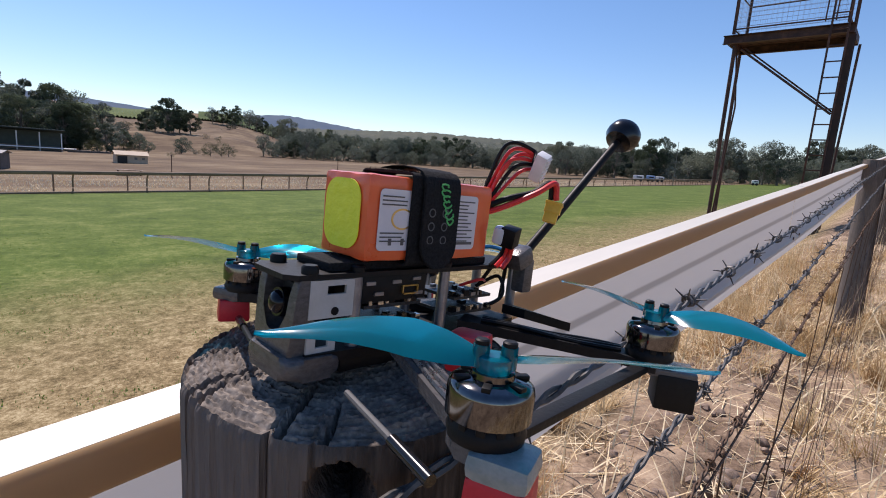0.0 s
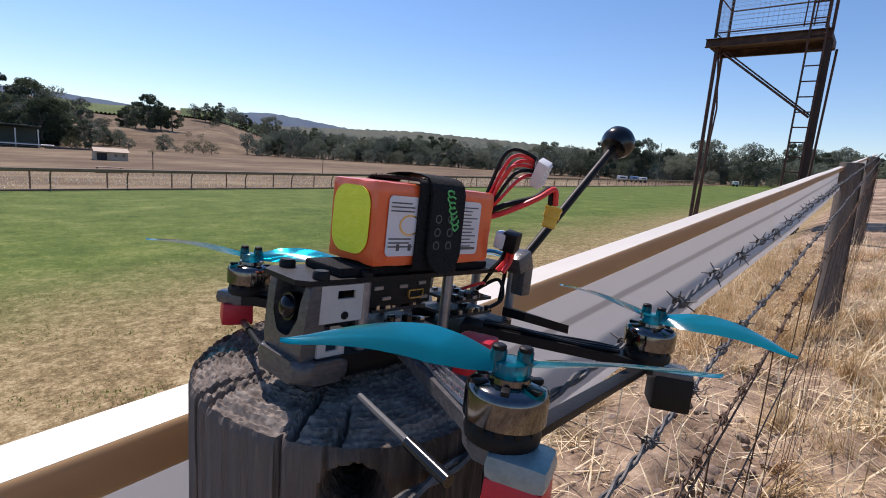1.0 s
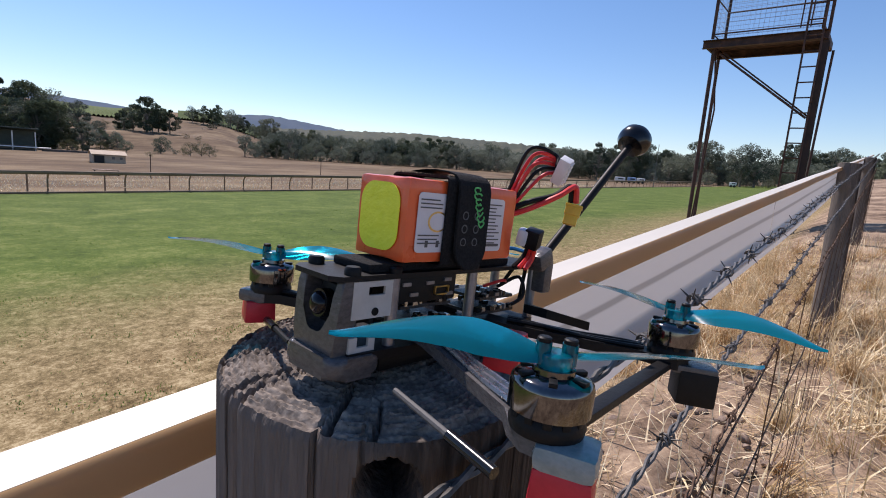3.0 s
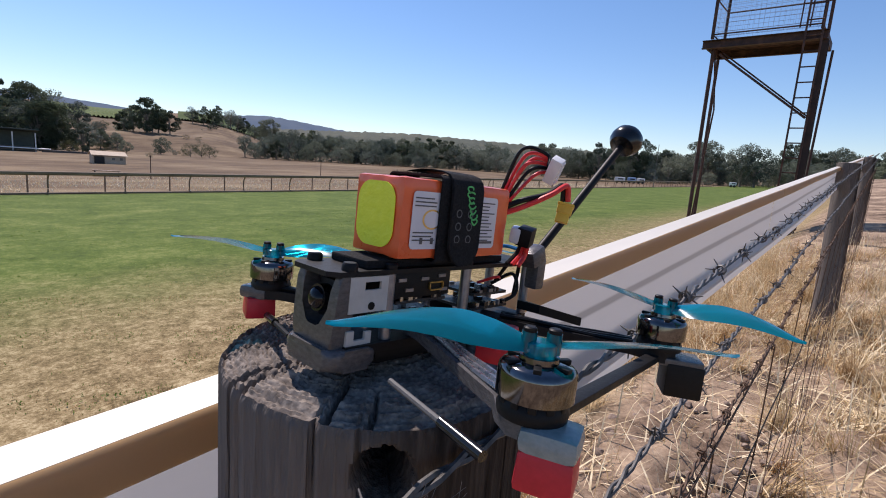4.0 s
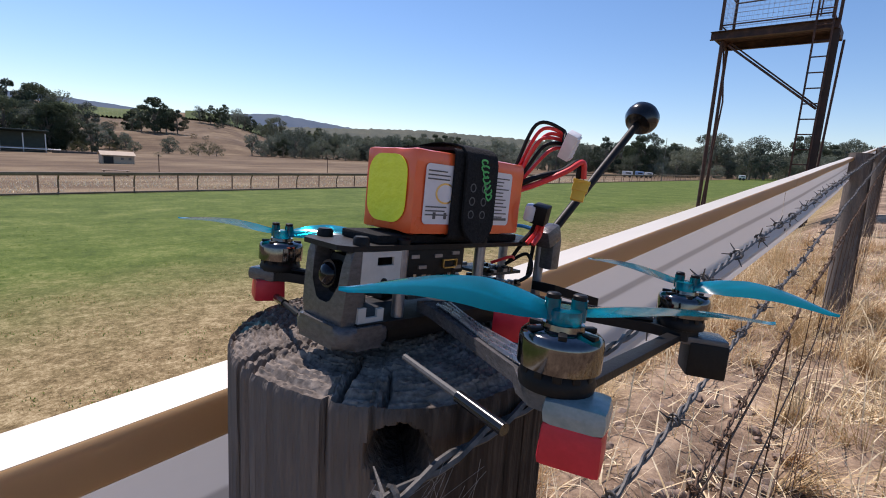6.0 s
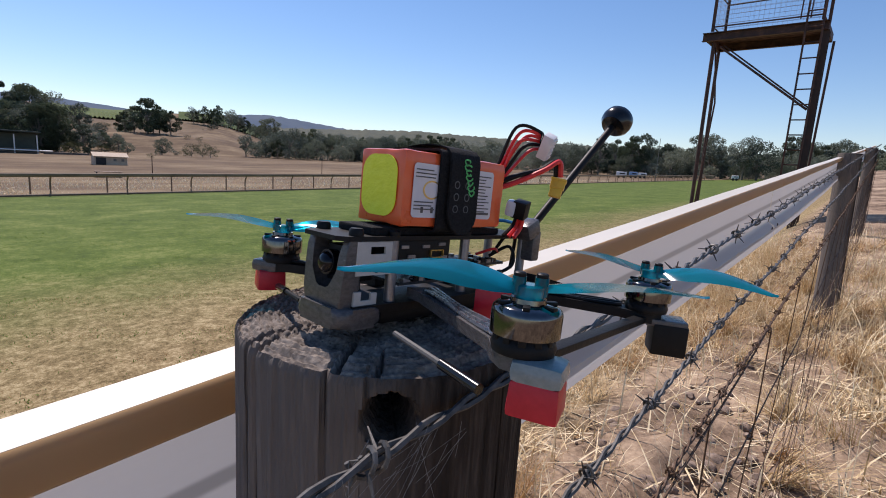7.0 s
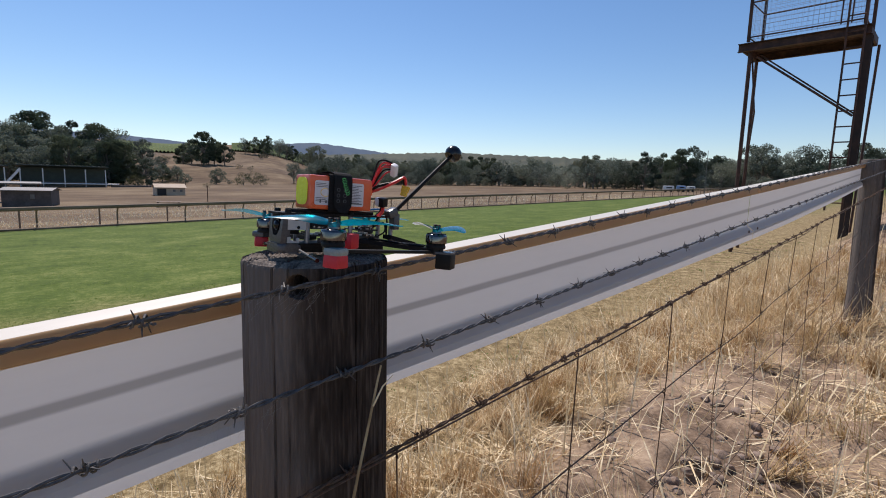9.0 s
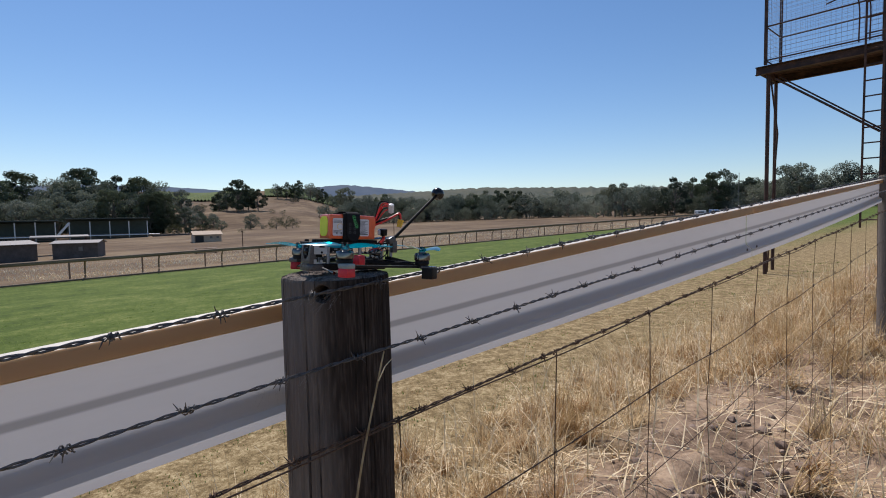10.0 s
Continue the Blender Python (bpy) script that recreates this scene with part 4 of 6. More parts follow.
            part("motor_wire", bm, STEEL if key == "front_near" else BLACK, arm)
        motor = part("motor", (lambda q: (lathe(q, [(0.0085, 0.0022), (0.0108, 0.0028), (0.0113, 0.0052), (0.0104, 0.0072), (0.0095, 0.0088)], 28, tuple(base)), q)[1])(B()), BLACK, d, "polished brushless motor")
        for k in range(12):
            a = 2 * math.pi * k / 12
            bm = B()
            box(bm, (base.x + 0.0088 * math.cos(a), base.y + 0.0088 * math.sin(a), base.z + 0.0078), (0.0036, 0.0026, 0.003), (0, 0, math.degrees(a)), 0.0004)
            part("winding", bm, BLACK, motor, "dark lacquered winding")
        bm = B()
        lathe(bm, [(0.0112, 0.0088), (0.0120, 0.0091), (0.0121, 0.0162), (0.0117, 0.0178), (0.0106, 0.0188), (0.0062, 0.0196), (0.006, 0.0212), (0.0035, 0.0212)], 36, tuple(base))
        part("bell", bm, BELL, motor, "mirror-polished steel bell")
        for k in range(6):
            a = 2 * math.pi * k / 6
            bm = B()
            box(bm, (base.x + 0.0086 * math.cos(a), base.y + 0.0086 * math.sin(a), base.z + 0.0192), (0.0042, 0.0024, 0.0014), (0, 0, math.degrees(a)), 0.0003)
            part("bell_slot", bm, BLACK, motor)
        ang = math.degrees(math.atan2(tip.y - p.y, tip.x - p.x))
        prop = new("propeller")
        prop.parent = d
        prop.matrix_basis = pose(p.x, p.y, p.z - 0.003, 0, 0, ang)
        tagged(prop, "translucent teal two-blade propeller")
        bm = B()
        lathe(bm, [(0.0046, -0.0042), (0.005, -0.003), (0.005, 0.0006), (0.0042, 0.0012), (0.003, 0.0012)], 20)
        for q in (-1, 1):
            lathe(bm, [(0.0024, -0.002), (0.0024, 0.0042)], 10, (0.0038 * q, 0.0, -0.0005))
        part("hub", bm, TEAL, prop)
        for q in (-1, 1):
            bm = B()
            blade_mesh(bm, q, 0.0635, -1 if key in ("front_near", "rear_far") else 1)
            part("blade", bm, TEAL, prop)
            bm = B()
            lathe(bm, [(0.0013, 0.0), (0.0013, 0.0030), (0.0021, 0.0030), (0.0021, 0.0048), (0.0016, 0.0052)], 10, (0.0038 * q, 0, 0))
            part("screw", bm, BLACK, prop)
        foot_by = {"front_near": Vector((0.0085, -0.0015, 0.0026)), "front_far": Vector((-0.004, -0.0045, 0.004))}.get(key, Vector((0.0, 0.0, 0.0)))
        oa = math.degrees(math.atan2(flat.y, flat.x))
        if key == "rear_near":
            bm = B()
            box(bm, (base.x + 0.011, base.y + 0.006, base.z - 0.0105), (0.018, 0.019, 0.017), (0, 0, oa), 0.0015)
            foot = part("motor_foot", bm, BLACK, d, "black box foot")
            bm = B()
            box(bm, (base.x + 0.009, base.y + 0.005, base.z - 0.0018), (0.021, 0.018, 0.004), (0, 0, oa), 0.0008)
            part("bracket", bm, TPU, foot)
        else:
            bm = B()
            vs = box(bm, base + foot_by + Vector((0, 0, -0.0036)), (0.0178, 0.0168, 0.0078), (0, 0, 20 if key == "front_near" else oa + 8), 0.0032)
            foot = part("motor_foot", bm, TPU_LIGHT if key == "front_near" else TPU, d, "pale grey printed motor foot")
            bm = B()
            box(bm, base + foot_by + Vector((0, 0, -0.0125)), (0.0164, 0.0158, 0.0122), (180, 0, 20 if key == "front_near" else -oa), 0.0018, 1.06)
            part("bumper", bm, RED, foot, "red plastic bumper")
    # carbon brace from the front motor to the rear one
    a, b = local(0.0967, -0.0297, 1.2205), local(0.0924, 0.1057, 1.2085)
    bm = B()
    box(bm, (0, 0, 0), (0.0062, (b - a).length, 0.0034), bevel=0.0006)
    brace = part("side_brace", bm, CARBON, d, "flat carbon brace between two motors")
    brace.matrix_basis = Matrix.Translation((a + b) / 2) @ (b - a).to_track_quat("Y", "Z").to_matrix().to_4x4()
    # red block between the arms
    p = local(0.05, 0.018, 1.2225)
    bm = B()
    box(bm, p, (0.016, 0.014, 0.0165), (0, 0, 20), 0.0025)
    part("side_pod", bm, RED, d, "red plastic pod")
    # receiver aerials in tubes
    for a, b, silver in ((local(0.036, -0.0325, 1.2146), local(0.0882, -0.0428, 1.2114), True), (local(-0.03, -0.035, 1.2145), local(-0.078, -0.018, 1.209), False)):
        bm = B()
        rod(bm, a, a.lerp(b, 0.72), 0.0012, 0.0013, 8)
        part("aerial_sleeve", bm, GREY_PRINT if silver else BLACK, d)
        bm = B()
        rod(bm, a.lerp(b, 0.6), b, 0.0021, 0.0021, 10)
        part("aerial_cap", bm, BLACK_GLOSS, d)
    # tail mount, dark wedge and aerial with its mushroom head
    foot, head = local(0.0145, 0.104, 1.2475), local(0.026, 0.1951, 1.3244)
    bm = B()
    box(bm, (foot.x, foot.y - 0.002, foot.z + 0.0005), (0.012, 0.014, 0.011), (25, 0, 0), 0.003)
    box(bm, (foot.x, foot.y + 0.004, foot.z - 0.01), (0.009, 0.009, 0.02), (0, 0, 0), 0.002)
    mount = part("aerial_mount", bm, TPU, d, "grey printed aerial mount")
    bm = B()
    slab(bm, [(0.022, 0.04), (0.036, 0.042), (0.05, 0.068), (0.045, 0.074), (0.032, 0.068), (0.02, 0.05)], 0.0165, 0.0215)
    for v in bm.verts:
        v.co.z -= max(0, v.co.y - 0.045) * 0.3
    part("tail_fin", bm, BLACK, d, "dark grey plastic tail wedge")
    bm = B()
    rod(bm, foot, head, 0.0027, 0.0025, 12)
    aerial = part("aerial", bm, BLACK, d, "black rod aerial with a ball head")
    bm = B()
    lathe(bm, [(0.004, -0.008), (0.0085, -0.0068), (0.0108, -0.003), (0.0112, 0.0), (0.0105, 0.0042), (0.008, 0.0075), (0.004, 0.0092), (0.0005, 0.0096)], 32)
    ball = part("ball_head", bm, BLACK_GLOSS, aerial)
    ball.matrix_basis = Matrix.Translation(head) @ (head - foot).to_track_quat("Z", "Y").to_matrix().to_4x4()
    # buzzer lamp on its red and black leads
    lamp = local(0.0185, 0.0855, 1.2615)
    bm = B()
    box(bm, lamp, (0.0085, 0.0095, 0.0105), (12, 10, 18), 0.0008)
    beeper = part("indicator_lamp", bm, BLACK, d, "black lamp block with a clear lens")
    bm = B()
    box(bm, lamp + Vector((-0.0042, -0.0035, 0.0004)), (0.0066, 0.0072, 0.0098), (12, 10, 18), 0.0022)
    part("lens", bm, CLEAR, beeper)
    for k, mat in enumerate((RED_WIRE, RED_WIRE, BLACK)):
        bm = B()
        tube(bm, spline([lamp + Vector((0.002 - 0.002 * k, 0, -0.004)), lamp + Vector((0.0005 - 0.003 * k, 0.001, -0.011)), lamp + Vector((-0.004 * k, -0.004, -0.017))], 6), 0.0014, 7)
        part("lead", bm, mat, beeper)
    return d


quadcopter()


def strip(bm, a, b, up, wide, thick):
    """A thin printed bar from a to b on a surface whose normal is up."""
    a, b, up = Vector(a), Vector(b), Vector(up)
    d = (b - a).normalized()
    s = up.cross(d).normalized() * wide / 2
    lo = [bm.verts.new(q) for q in (a - s, b - s, b + s, a + s)]
    hi = [bm.verts.new(q.co + up * thick) for q in lo]
    bm.faces.new(lo)
    bm.faces.new(hi)
    for i in range(4):
        bm.faces.new((lo[i], lo[(i + 1) % 4], hi[(i + 1) % 4], hi[i]))


def on_side(bm, outline, x, thick):
    """A flat sticker on a face looking along +x; outline in (y, z)."""
    lo = [bm.verts.new((x, y, z)) for y, z in outline]
    hi = [bm.verts.new((x + thick, y, z)) for y, z in outline]
    bm.faces.new(lo[::-1])
    bm.faces.new(hi)
    n = len(outline)
    for i in range(n):
        bm.faces.new((lo[i], lo[(i + 1) % n], hi[(i + 1) % n], hi[i]))


def on_end(bm, outline, y, thick):
    """A flat sticker on a face looking along -y; outline in (x, z)."""
    lo = [bm.verts.new((x, y, z)) for x, z in outline]
    hi = [bm.verts.new((x, y - thick, z)) for x, z in outline]
    bm.faces.new(lo)
    bm.faces.new(hi[::-1])
    n = len(outline)
    for i in range(n):
        bm.faces.new((lo[i], lo[(i + 1) % n], hi[(i + 1) % n], hi[i]))


BAT_AT = pose(-0.0052, 0.0343, 1.2711, -3.2, 0, -2.25)
BW, BL, BH = 0.0335, 0.0795, 0.0368


def battery():
    d = empty("battery_pack", BAT_AT, "orange shrink-wrapped battery pack with a yellow end sticker strapped on", "battery")
    bm = B()
    box(bm, (0, 0, 0), (BW, BL, BH), bevel=0.0022)
    bmesh.ops.subdivide_edges(bm, edges=[e for e in bm.edges if e.calc_length() > 0.02], cuts=10, use_grid_fill=True)
    for v in bm.verts:
        q = v.co
        swell = 0.0007 * math.cos(q.y / BL * math.pi) * (1 if abs(q.x) > 0.012 else 0.5)
        v.co = q + q.normalized() * swell + Vector((0.0004 * noise.noise(q * 160), 0.0004 * noise.noise(q * 130 + Vector((5, 0, 0))), 0.0005 * noise.noise(q * 140 + Vector((0, 7, 0)))))
    part("wrapped_body", bm, ORANGE, d)
    bm = B()
    box(bm, (0, BL / 2 + 0.0012, 0.006), (BW * 0.8, 0.004, 0.012), bevel=0.0015)
    part("wire_exit", bm, ORANGE, d)
    bm = B()
    on_end(bm, rounded(-0.0005, 0.0005, 0.0262, 0.0300, 0.0085), -BL / 2 - 0.0004, 0.0003)
    part("end_sticker", bm, YELLOW, d, "bright yellow foam sticker")
    X = BW / 2 + 0.0007
    for k, (y, w) in enumerate(((-0.0243, 0.0198), (0.0150, 0.0258))):
        bm = B()
        on_side(bm, rounded(y, -0.0004, w, 0.0265, 0.0022), X, 0.0003)
        lab = part("side_label", bm, LABEL, d, "pale grey printed label")
        rnd = random.Random(21 + k)
        z = 0.0098
        for line in range(12):
            if k == 0 and -0.0052 < z < 0.0055:
                z -= 0.00175
                continue
            bm = B()
            ln = rnd.uniform(0.72, 0.95) * w * (0.8 if k == 0 else 0.9)
            strip(bm, (X + 0.0004, y - w * 0.44, z), (X + 0.0004, y - w * 0.44 + ln, z), (1, 0, 0), 0.0006, 0.00015)
            part("text_bar", bm, INK, lab, smooth=False)
            z -= 0.00175
        if k == 0:
            bm = B()
            on_side(bm, [(y + 0.003 + 0.0062 * math.cos(a), 0.0002 + 0.0047 * math.sin(a)) for a in np.linspace(0, 2 * math.pi, 29)[:-1]], X + 0.0003, 0.0002)
            badge = part("round_stamp", bm, GOLD, lab, "gold oval stamp")
            bm = B()
            on_side(bm, [(y + 0.003 + 0.0053 * math.cos(a), 0.0002 + 0.0039 * math.sin(a)) for a in np.linspace(0, 2 * math.pi, 29)[:-1]], X + 0.0005, 0.0001)
            for q in (-0.0012, 0.0012):
                strip(bm, (X + 0.0006, y, q), (X + 0.0006, y + 0.006, q), (1, 0, 0), 0.0007, 0.0001)
            part("stamp_face", bm, LABEL, lab)
            for q in (-0.003, 0.004):
                bm = B()
                strip(bm, (X + 0.0004, y + q - 0.0009, -0.0098), (X + 0.0004, y + q + 0.0009, -0.0098), (1, 0, 0), 0.003, 0.0001)
                part("symbol", bm, INK, lab, smooth=False)
        else:
            bm = B()
            strip(bm, (X + 0.0004, y - w * 0.2, -0.0106), (X + 0.0004, y + w * 0.42, -0.0106), (1, 0, 0), 0.0013, 0.00015)
            part("text_bar", bm, INK, lab, smooth=False)
    to = BAT_AT.inverted()
    plug = to @ Vector((0.0258, 0.0965, 1.2995))
    xt = to @ Vector((0.0265, 0.1135, 1.277))
    out = Vector((0.004, BL / 2, 0.006))
    # leads sweep up and over to the white balance plug
    for k in range(6):
        s = k - 2.5
        bm = B()
        apex = plug + Vector((-0.012 + 0.0012 * s, -0.012 + 0.0028 * (k % 3), 0.0095 - 0.0028 * k))
        tube(bm, spline([out + Vector((s * 0.0022, -0.001, 0.002)), out + Vector((0.003 + s * 0.0012, 0.006, 0.008 - 0.0008 * k)), apex, plug + Vector((-0.0055, 0.002 + 0.0006 * s, 0.0085 - 0.0018 * k)), plug + Vector((-0.002, 0.0012 * s, 0.002))], 8), 0.00105, 7)
        part("balance_lead", bm, BLACK if k in (0, 4) else RED_WIRE, d)
    bm = B()
    m = pose(*plug, 28, 24, 20)
    for v in box(bm, (0, 0, 0), (0.0065, 0.0062, 0.0155), (0, 0, 0), 0.0006):
        v.co = m @ v.co
    plug_body = part("balance_plug", bm, WHITE_PLUG, d, "white nylon balance plug")
    for k in range(6):
        bm = B()
        for v in box(bm, (0.0034, 0, -0.006 + 0.0024 * k), (0.0012, 0.005, 0.0012)):
            v.co = m @ v.co
        part("latch", bm, WHITE_PLUG, plug_body)
    for k, mat in ((0, RED_WIRE), (1, BLACK)):
        bm = B()
        tube(bm, spline([out + Vector((0.001, -0.001, -0.004 + 0.002 * k)), out + Vector((0.012, 0.012, 0.003 + 0.004 * k)), out + Vector((0.022 - 0.003 * k, 0.026, 0.012)), xt + Vector((0.001 - 0.003 * k, -0.003, 0.014)), xt + Vector((0.0015 - 0.0035 * k, 0, 0.005))], 8), 0.00165, 8)
        part("power_lead", bm, mat, d)
    bm = B()
    m = pose(*xt, -16, 8, 25)
    for v in box(bm, (0, 0, 0.0005), (0.009, 0.0052, 0.0065), (0, 0, 0), 0.0008):
        v.co = m @ v.co
    for v in box(bm, (0, 0, -0.0052), (0.0076, 0.0042, 0.006), (0, 0, 0), 0.0006):
        v.co = m @ v.co
    for v in box(bm, (0, 0, 0.003), (0.0098, 0.006, 0.0016), (0, 0, 0), 0.0004):
        v.co = m @ v.co
    part("power_plug", bm, YELLOW_PLUG, d, "amber nylon power plug")


battery()


def strap():
    d = empty("battery_strap", BAT_AT, "black woven battery strap with green print round the pack", "strap")
    hw, hh, g = BW / 2 + 0.0016, BH / 2 + 0.0016, 0.0014
    y0, y1 = -0.0178, 0.0022

    def band(loop, ya, yb, name, mat, thick, text=""):
        bm = B()
        rings = []
        n = len(loop)
        for i, (x, z) in enumerate(loop):
            px, pz = loop[max(i - 1, 0)]
            qx, qz = loop[min(i + 1, n - 1)]
            nx, nz = (qz - pz), -(qx - px)
            L = math.hypot(nx, nz) or 1
            nx, nz = nx / L * thick, nz / L * thick
            rings.append([bm.verts.new(q) for q in ((x, ya, z), (x, yb, z), (x + nx, yb, z + nz), (x + nx, ya, z + nz))])
        for a, b in zip(rings, rings[1:]):
            for i in range(4):
                bm.faces.new((a[i], a[(i + 1) % 4], b[(i + 1) % 4], b[i]))
        bm.faces.new(rings[0][::-1])
        bm.faces.new(rings[-1])
        return part(name, bm, mat, d, text)

    loop = []
    for sx, sz, a0 in ((1, -1, -90), (1, 1, 0), (-1, 1, 90), (-1, -1, 180)):
        for k in range(5):
            a = radians(a0 + 90 * k / 4)
            loop.append((sx * (hw - 0.002) + 0.002 * math.cos(a), sz * (hh - 0.002) + 0.002 * math.sin(a)))
    loop.append(loop[0])
    band(loop[::-1], y0, y1, "under_band", RUBBER, -0.001)
    # loose tongue that hangs over the near side, rounded at its end
    bm = B()
    ya, yb = -0.0128, 0.0096
    pts = [(-0.012, hh + 0.002), (-0.004, hh + 0.0032), (0.004, hh + 0.0036), (0.012, hh + 0.003), (hw - 0.0015, hh + 0.0018), (hw + 0.0012, hh - 0.0008), (hw + 0.0024, hh - 0.005), (hw + 0.0026, 0.004),
           (hw + 0.0026, -0.004), (hw + 0.0028, -0.0105), (hw + 0.003, -0.0134), (hw + 0.0032, -0.0163), (hw + 0.0034, -0.0191), (hw + 0.0034, -0.0209), (hw + 0.0035, -0.022)]
    rings = []
    for i, (x, z) in enumerate(pts):
        t = max(0.0, (-0.0105 - z) / 0.0117) if x > hw else 0.0
        w = (yb - ya) / 2 * math.sqrt(max(0.06, 1 - t ** 2))
        c = (ya + yb) / 2
        rings.append([bm.verts.new(q) for q in ((x, c - w, z), (x, c + w, z), (x + 0.0014, c + w, z + 0.0004), (x + 0.0014, c - w, z + 0.0004))])
    for a, b in zip(rings, rings[1:]):
        for i in range(4):
            bm.faces.new((a[i], a[(i + 1) % 4], b[(i + 1) % 4], b[i]))
    bm.faces.new(rings[0][::-1])
    bm.faces.new(rings[-1])
    part("tongue", bm, RUBBER, d, "loose strap tongue with a rounded end")
    # fuzzy hook-and-loop patch on top
    rnd = random.Random(31)
    vs, fs = [], []
    for _ in range(1500):
        x, y = rnd.uniform(-hw * 0.95, hw * 0.9), rnd.uniform(y0 + 0.0005, y1 - 0.0005)
        z = hh + 0.0004
        a, l = rnd.uniform(0, 6.3), rnd.uniform(0.0008, 0.002)
        i = len(vs)
        vs += [(x, y, z), (x + 0.0003 * math.cos(a), y + 0.0003 * math.sin(a), z), (x + rnd.uniform(-0.001, 0.001), y + rnd.uniform(-0.001, 0.001), z + l)]
        fs.append((i, i + 1, i + 2))
    ob = from_arrays("loop_pile", vs, fs, RUBBER, d)
    tagged(ob, "fuzzy black loop pile", kind="stuff")
    # green maker's stripe drawn as plain strokes, and grey circles woven into the tongue
    X = hw + 0.0041
    for k in range(7):
        bm = B()
        cy, cz = -0.0015 + 0.0009 * k, 0.0158 - 0.0026 * k
        loop = [(cy + (0.0026 if k % 2 else 0.0019) * math.cos(q) + 0.0006 * math.sin(2 * q), cz + 0.0015 * math.sin(q)) for q in np.linspace(0.4 * k, 0.4 * k + 5.2, 11)]
        for (py, pz), (qy, qz) in zip(loop, loop[1:]):
            strip(bm, (X, py, pz), (X, qy, qz), (1, 0, 0), 0.0008, 0.0002)
        part("green_stroke", bm, GREEN_INK, d, "bright green printed stroke", False)
    for y in (-0.0078, 0.0005):
        for k in range(4):
            bm = B()
            z = 0.004 - 0.0062 * k
            n = 14
            for q in range(n):
                a, b = 2 * math.pi * q / n, 2 * math.pi * (q + 1) / n
                strip(bm, (X, y + 0.0018 * math.cos(a), z + 0.0018 * math.sin(a)), (X, y + 0.0018 * math.cos(b), z + 0.0018 * math.sin(b)), (1, 0, 0), 0.0006, 0.0001)
            part("woven_ring", bm, GREY_PRINT, d, "dark grey woven ring", False)


strap()

# ---- across the track ----


def polar(az, r):
    a = radians(az)
    return -r * math.sin(a) + 0.2, r * math.cos(a) - 0.2


def far_railing():
    thing = empty("track_railing", pose(0, 0, 0), "long weathered brown running rail across the turf", "railing")
    ys = np.arange(-26, 150, 4.0)

    def line(x, h, r, name, flat=1.0):
        bm = B()
        tube(bm, [(x, y, land_z(x, y) + h) for y in ys], r, 8, flat)
        part(name, bm, RAIL_BROWN, thing)

    line(-33.0, 1.12, 0.085, "top_rail", 1.25)
    line(-33.0, 0.05, 0.06, "kick_rail", 1.2)
    bm = B()
    rod(bm, (0, 0, -0.1), (0, 0, 1.14), 0.045, seg=8)
    straight = finish("post", bm, RAIL_BROWN, thing)
    straight.matrix_basis = pose(-34.4, -23, land_z(-34.4, -23))
    bm = B()
    tube(bm, spline([(0, 0, -0.1), (0, 0, 0.45), (0.05, 0, 0.8), (0.28, 0, 1.1)], 5), 0.045, 8)
    curved = finish("bent_post", bm, RAIL_BROWN, thing)
    curved.matrix_basis = pose(-33.25, -22.6, land_z(-33.25, -22.6))
    y = -19.5
    while y < 148:
        for src, x, dy in ((straight, -34.4, 0.0), (curved, -33.25, 0.35 + 0.012 * (y + 20))):
            ob = src.copy()
            scene.collection.objects.link(ob)
            ob.parent = thing
            ob.matrix_basis = pose(x, y + dy, land_z(x, y + dy))
        y += 3.6


far_railing()


def gable_hut(az, r, w, dep, h, roof_h, turn, wall, roof, label, door_dark=True, windows=2):
    x, y = polar(az, r)
    t = empty("hut", pose(x, y, land_z(x, y), 0, 0, az + turn), label, "hut")
    bm = B()
    box(bm, (0, 0, h / 2 - 0.2), (w, dep, h + 0.4))
    part("wall", bm, wall, t)
    bm = B()
    for s in (-1, 1):
        vs = [bm.verts.new(q) for q in ((-w / 2 - 0.2, s * (dep / 2 + 0.3), h - 0.08), (w / 2 + 0.2, s * (dep / 2 + 0.3), h - 0.08), (w / 2 + 0.2, 0, h + roof_h), (-w / 2 - 0.2, 0, h + roof_h))]
        up = [bm.verts.new(q.co + Vector((0, 0, 0.07))) for q in vs]
        bm.faces.new(vs)
        bm.faces.new(up)
        for i in range(4):
            bm.faces.new((vs[i], vs[(i + 1) % 4], up[(i + 1) % 4], up[i]))
    for s in (-1, 1):
        bm.faces.new([bm.verts.new(q) for q in ((s * w / 2, -dep / 2, h), (s * w / 2, dep / 2, h), (s * w / 2, 0, h + roof_h))])
    part("roof", bm, roof, t)
    if door_dark:
        bm = B()
        box(bm, (-w * 0.3, -dep / 2 - 0.02, h * 0.42), (w * 0.3, 0.08, h * 0.84), bevel=0.02)
        part("door", bm, DARK, t)
    for k in range(windows):
        bm = B()
        box(bm, (w * (0.12 + 0.24 * k), -dep / 2 - 0.02, h * 0.6), (w * 0.09, 0.08, h * 0.28))
        part("window", bm, TIN, t)
    return t


gable_hut(74.4, 95, 4.3, 3.4, 1.3, 0.5, 8, TAN_WALL, TAN_WALL, "low tan rendered hut with a tin gable roof")
gable_hut(91.0, 70, 5.5, 4.0, 1.9, 0.3, 20, BRICK_DARK, TIN, "dark block shed with a pale tin roof", False, 0)
gable_hut(85.2, 70, 4.2, 3.4, 1.7, 0.2, -14, BRICK_DARK, TIN, "dark block shed with a pale tin roof", False, 1)


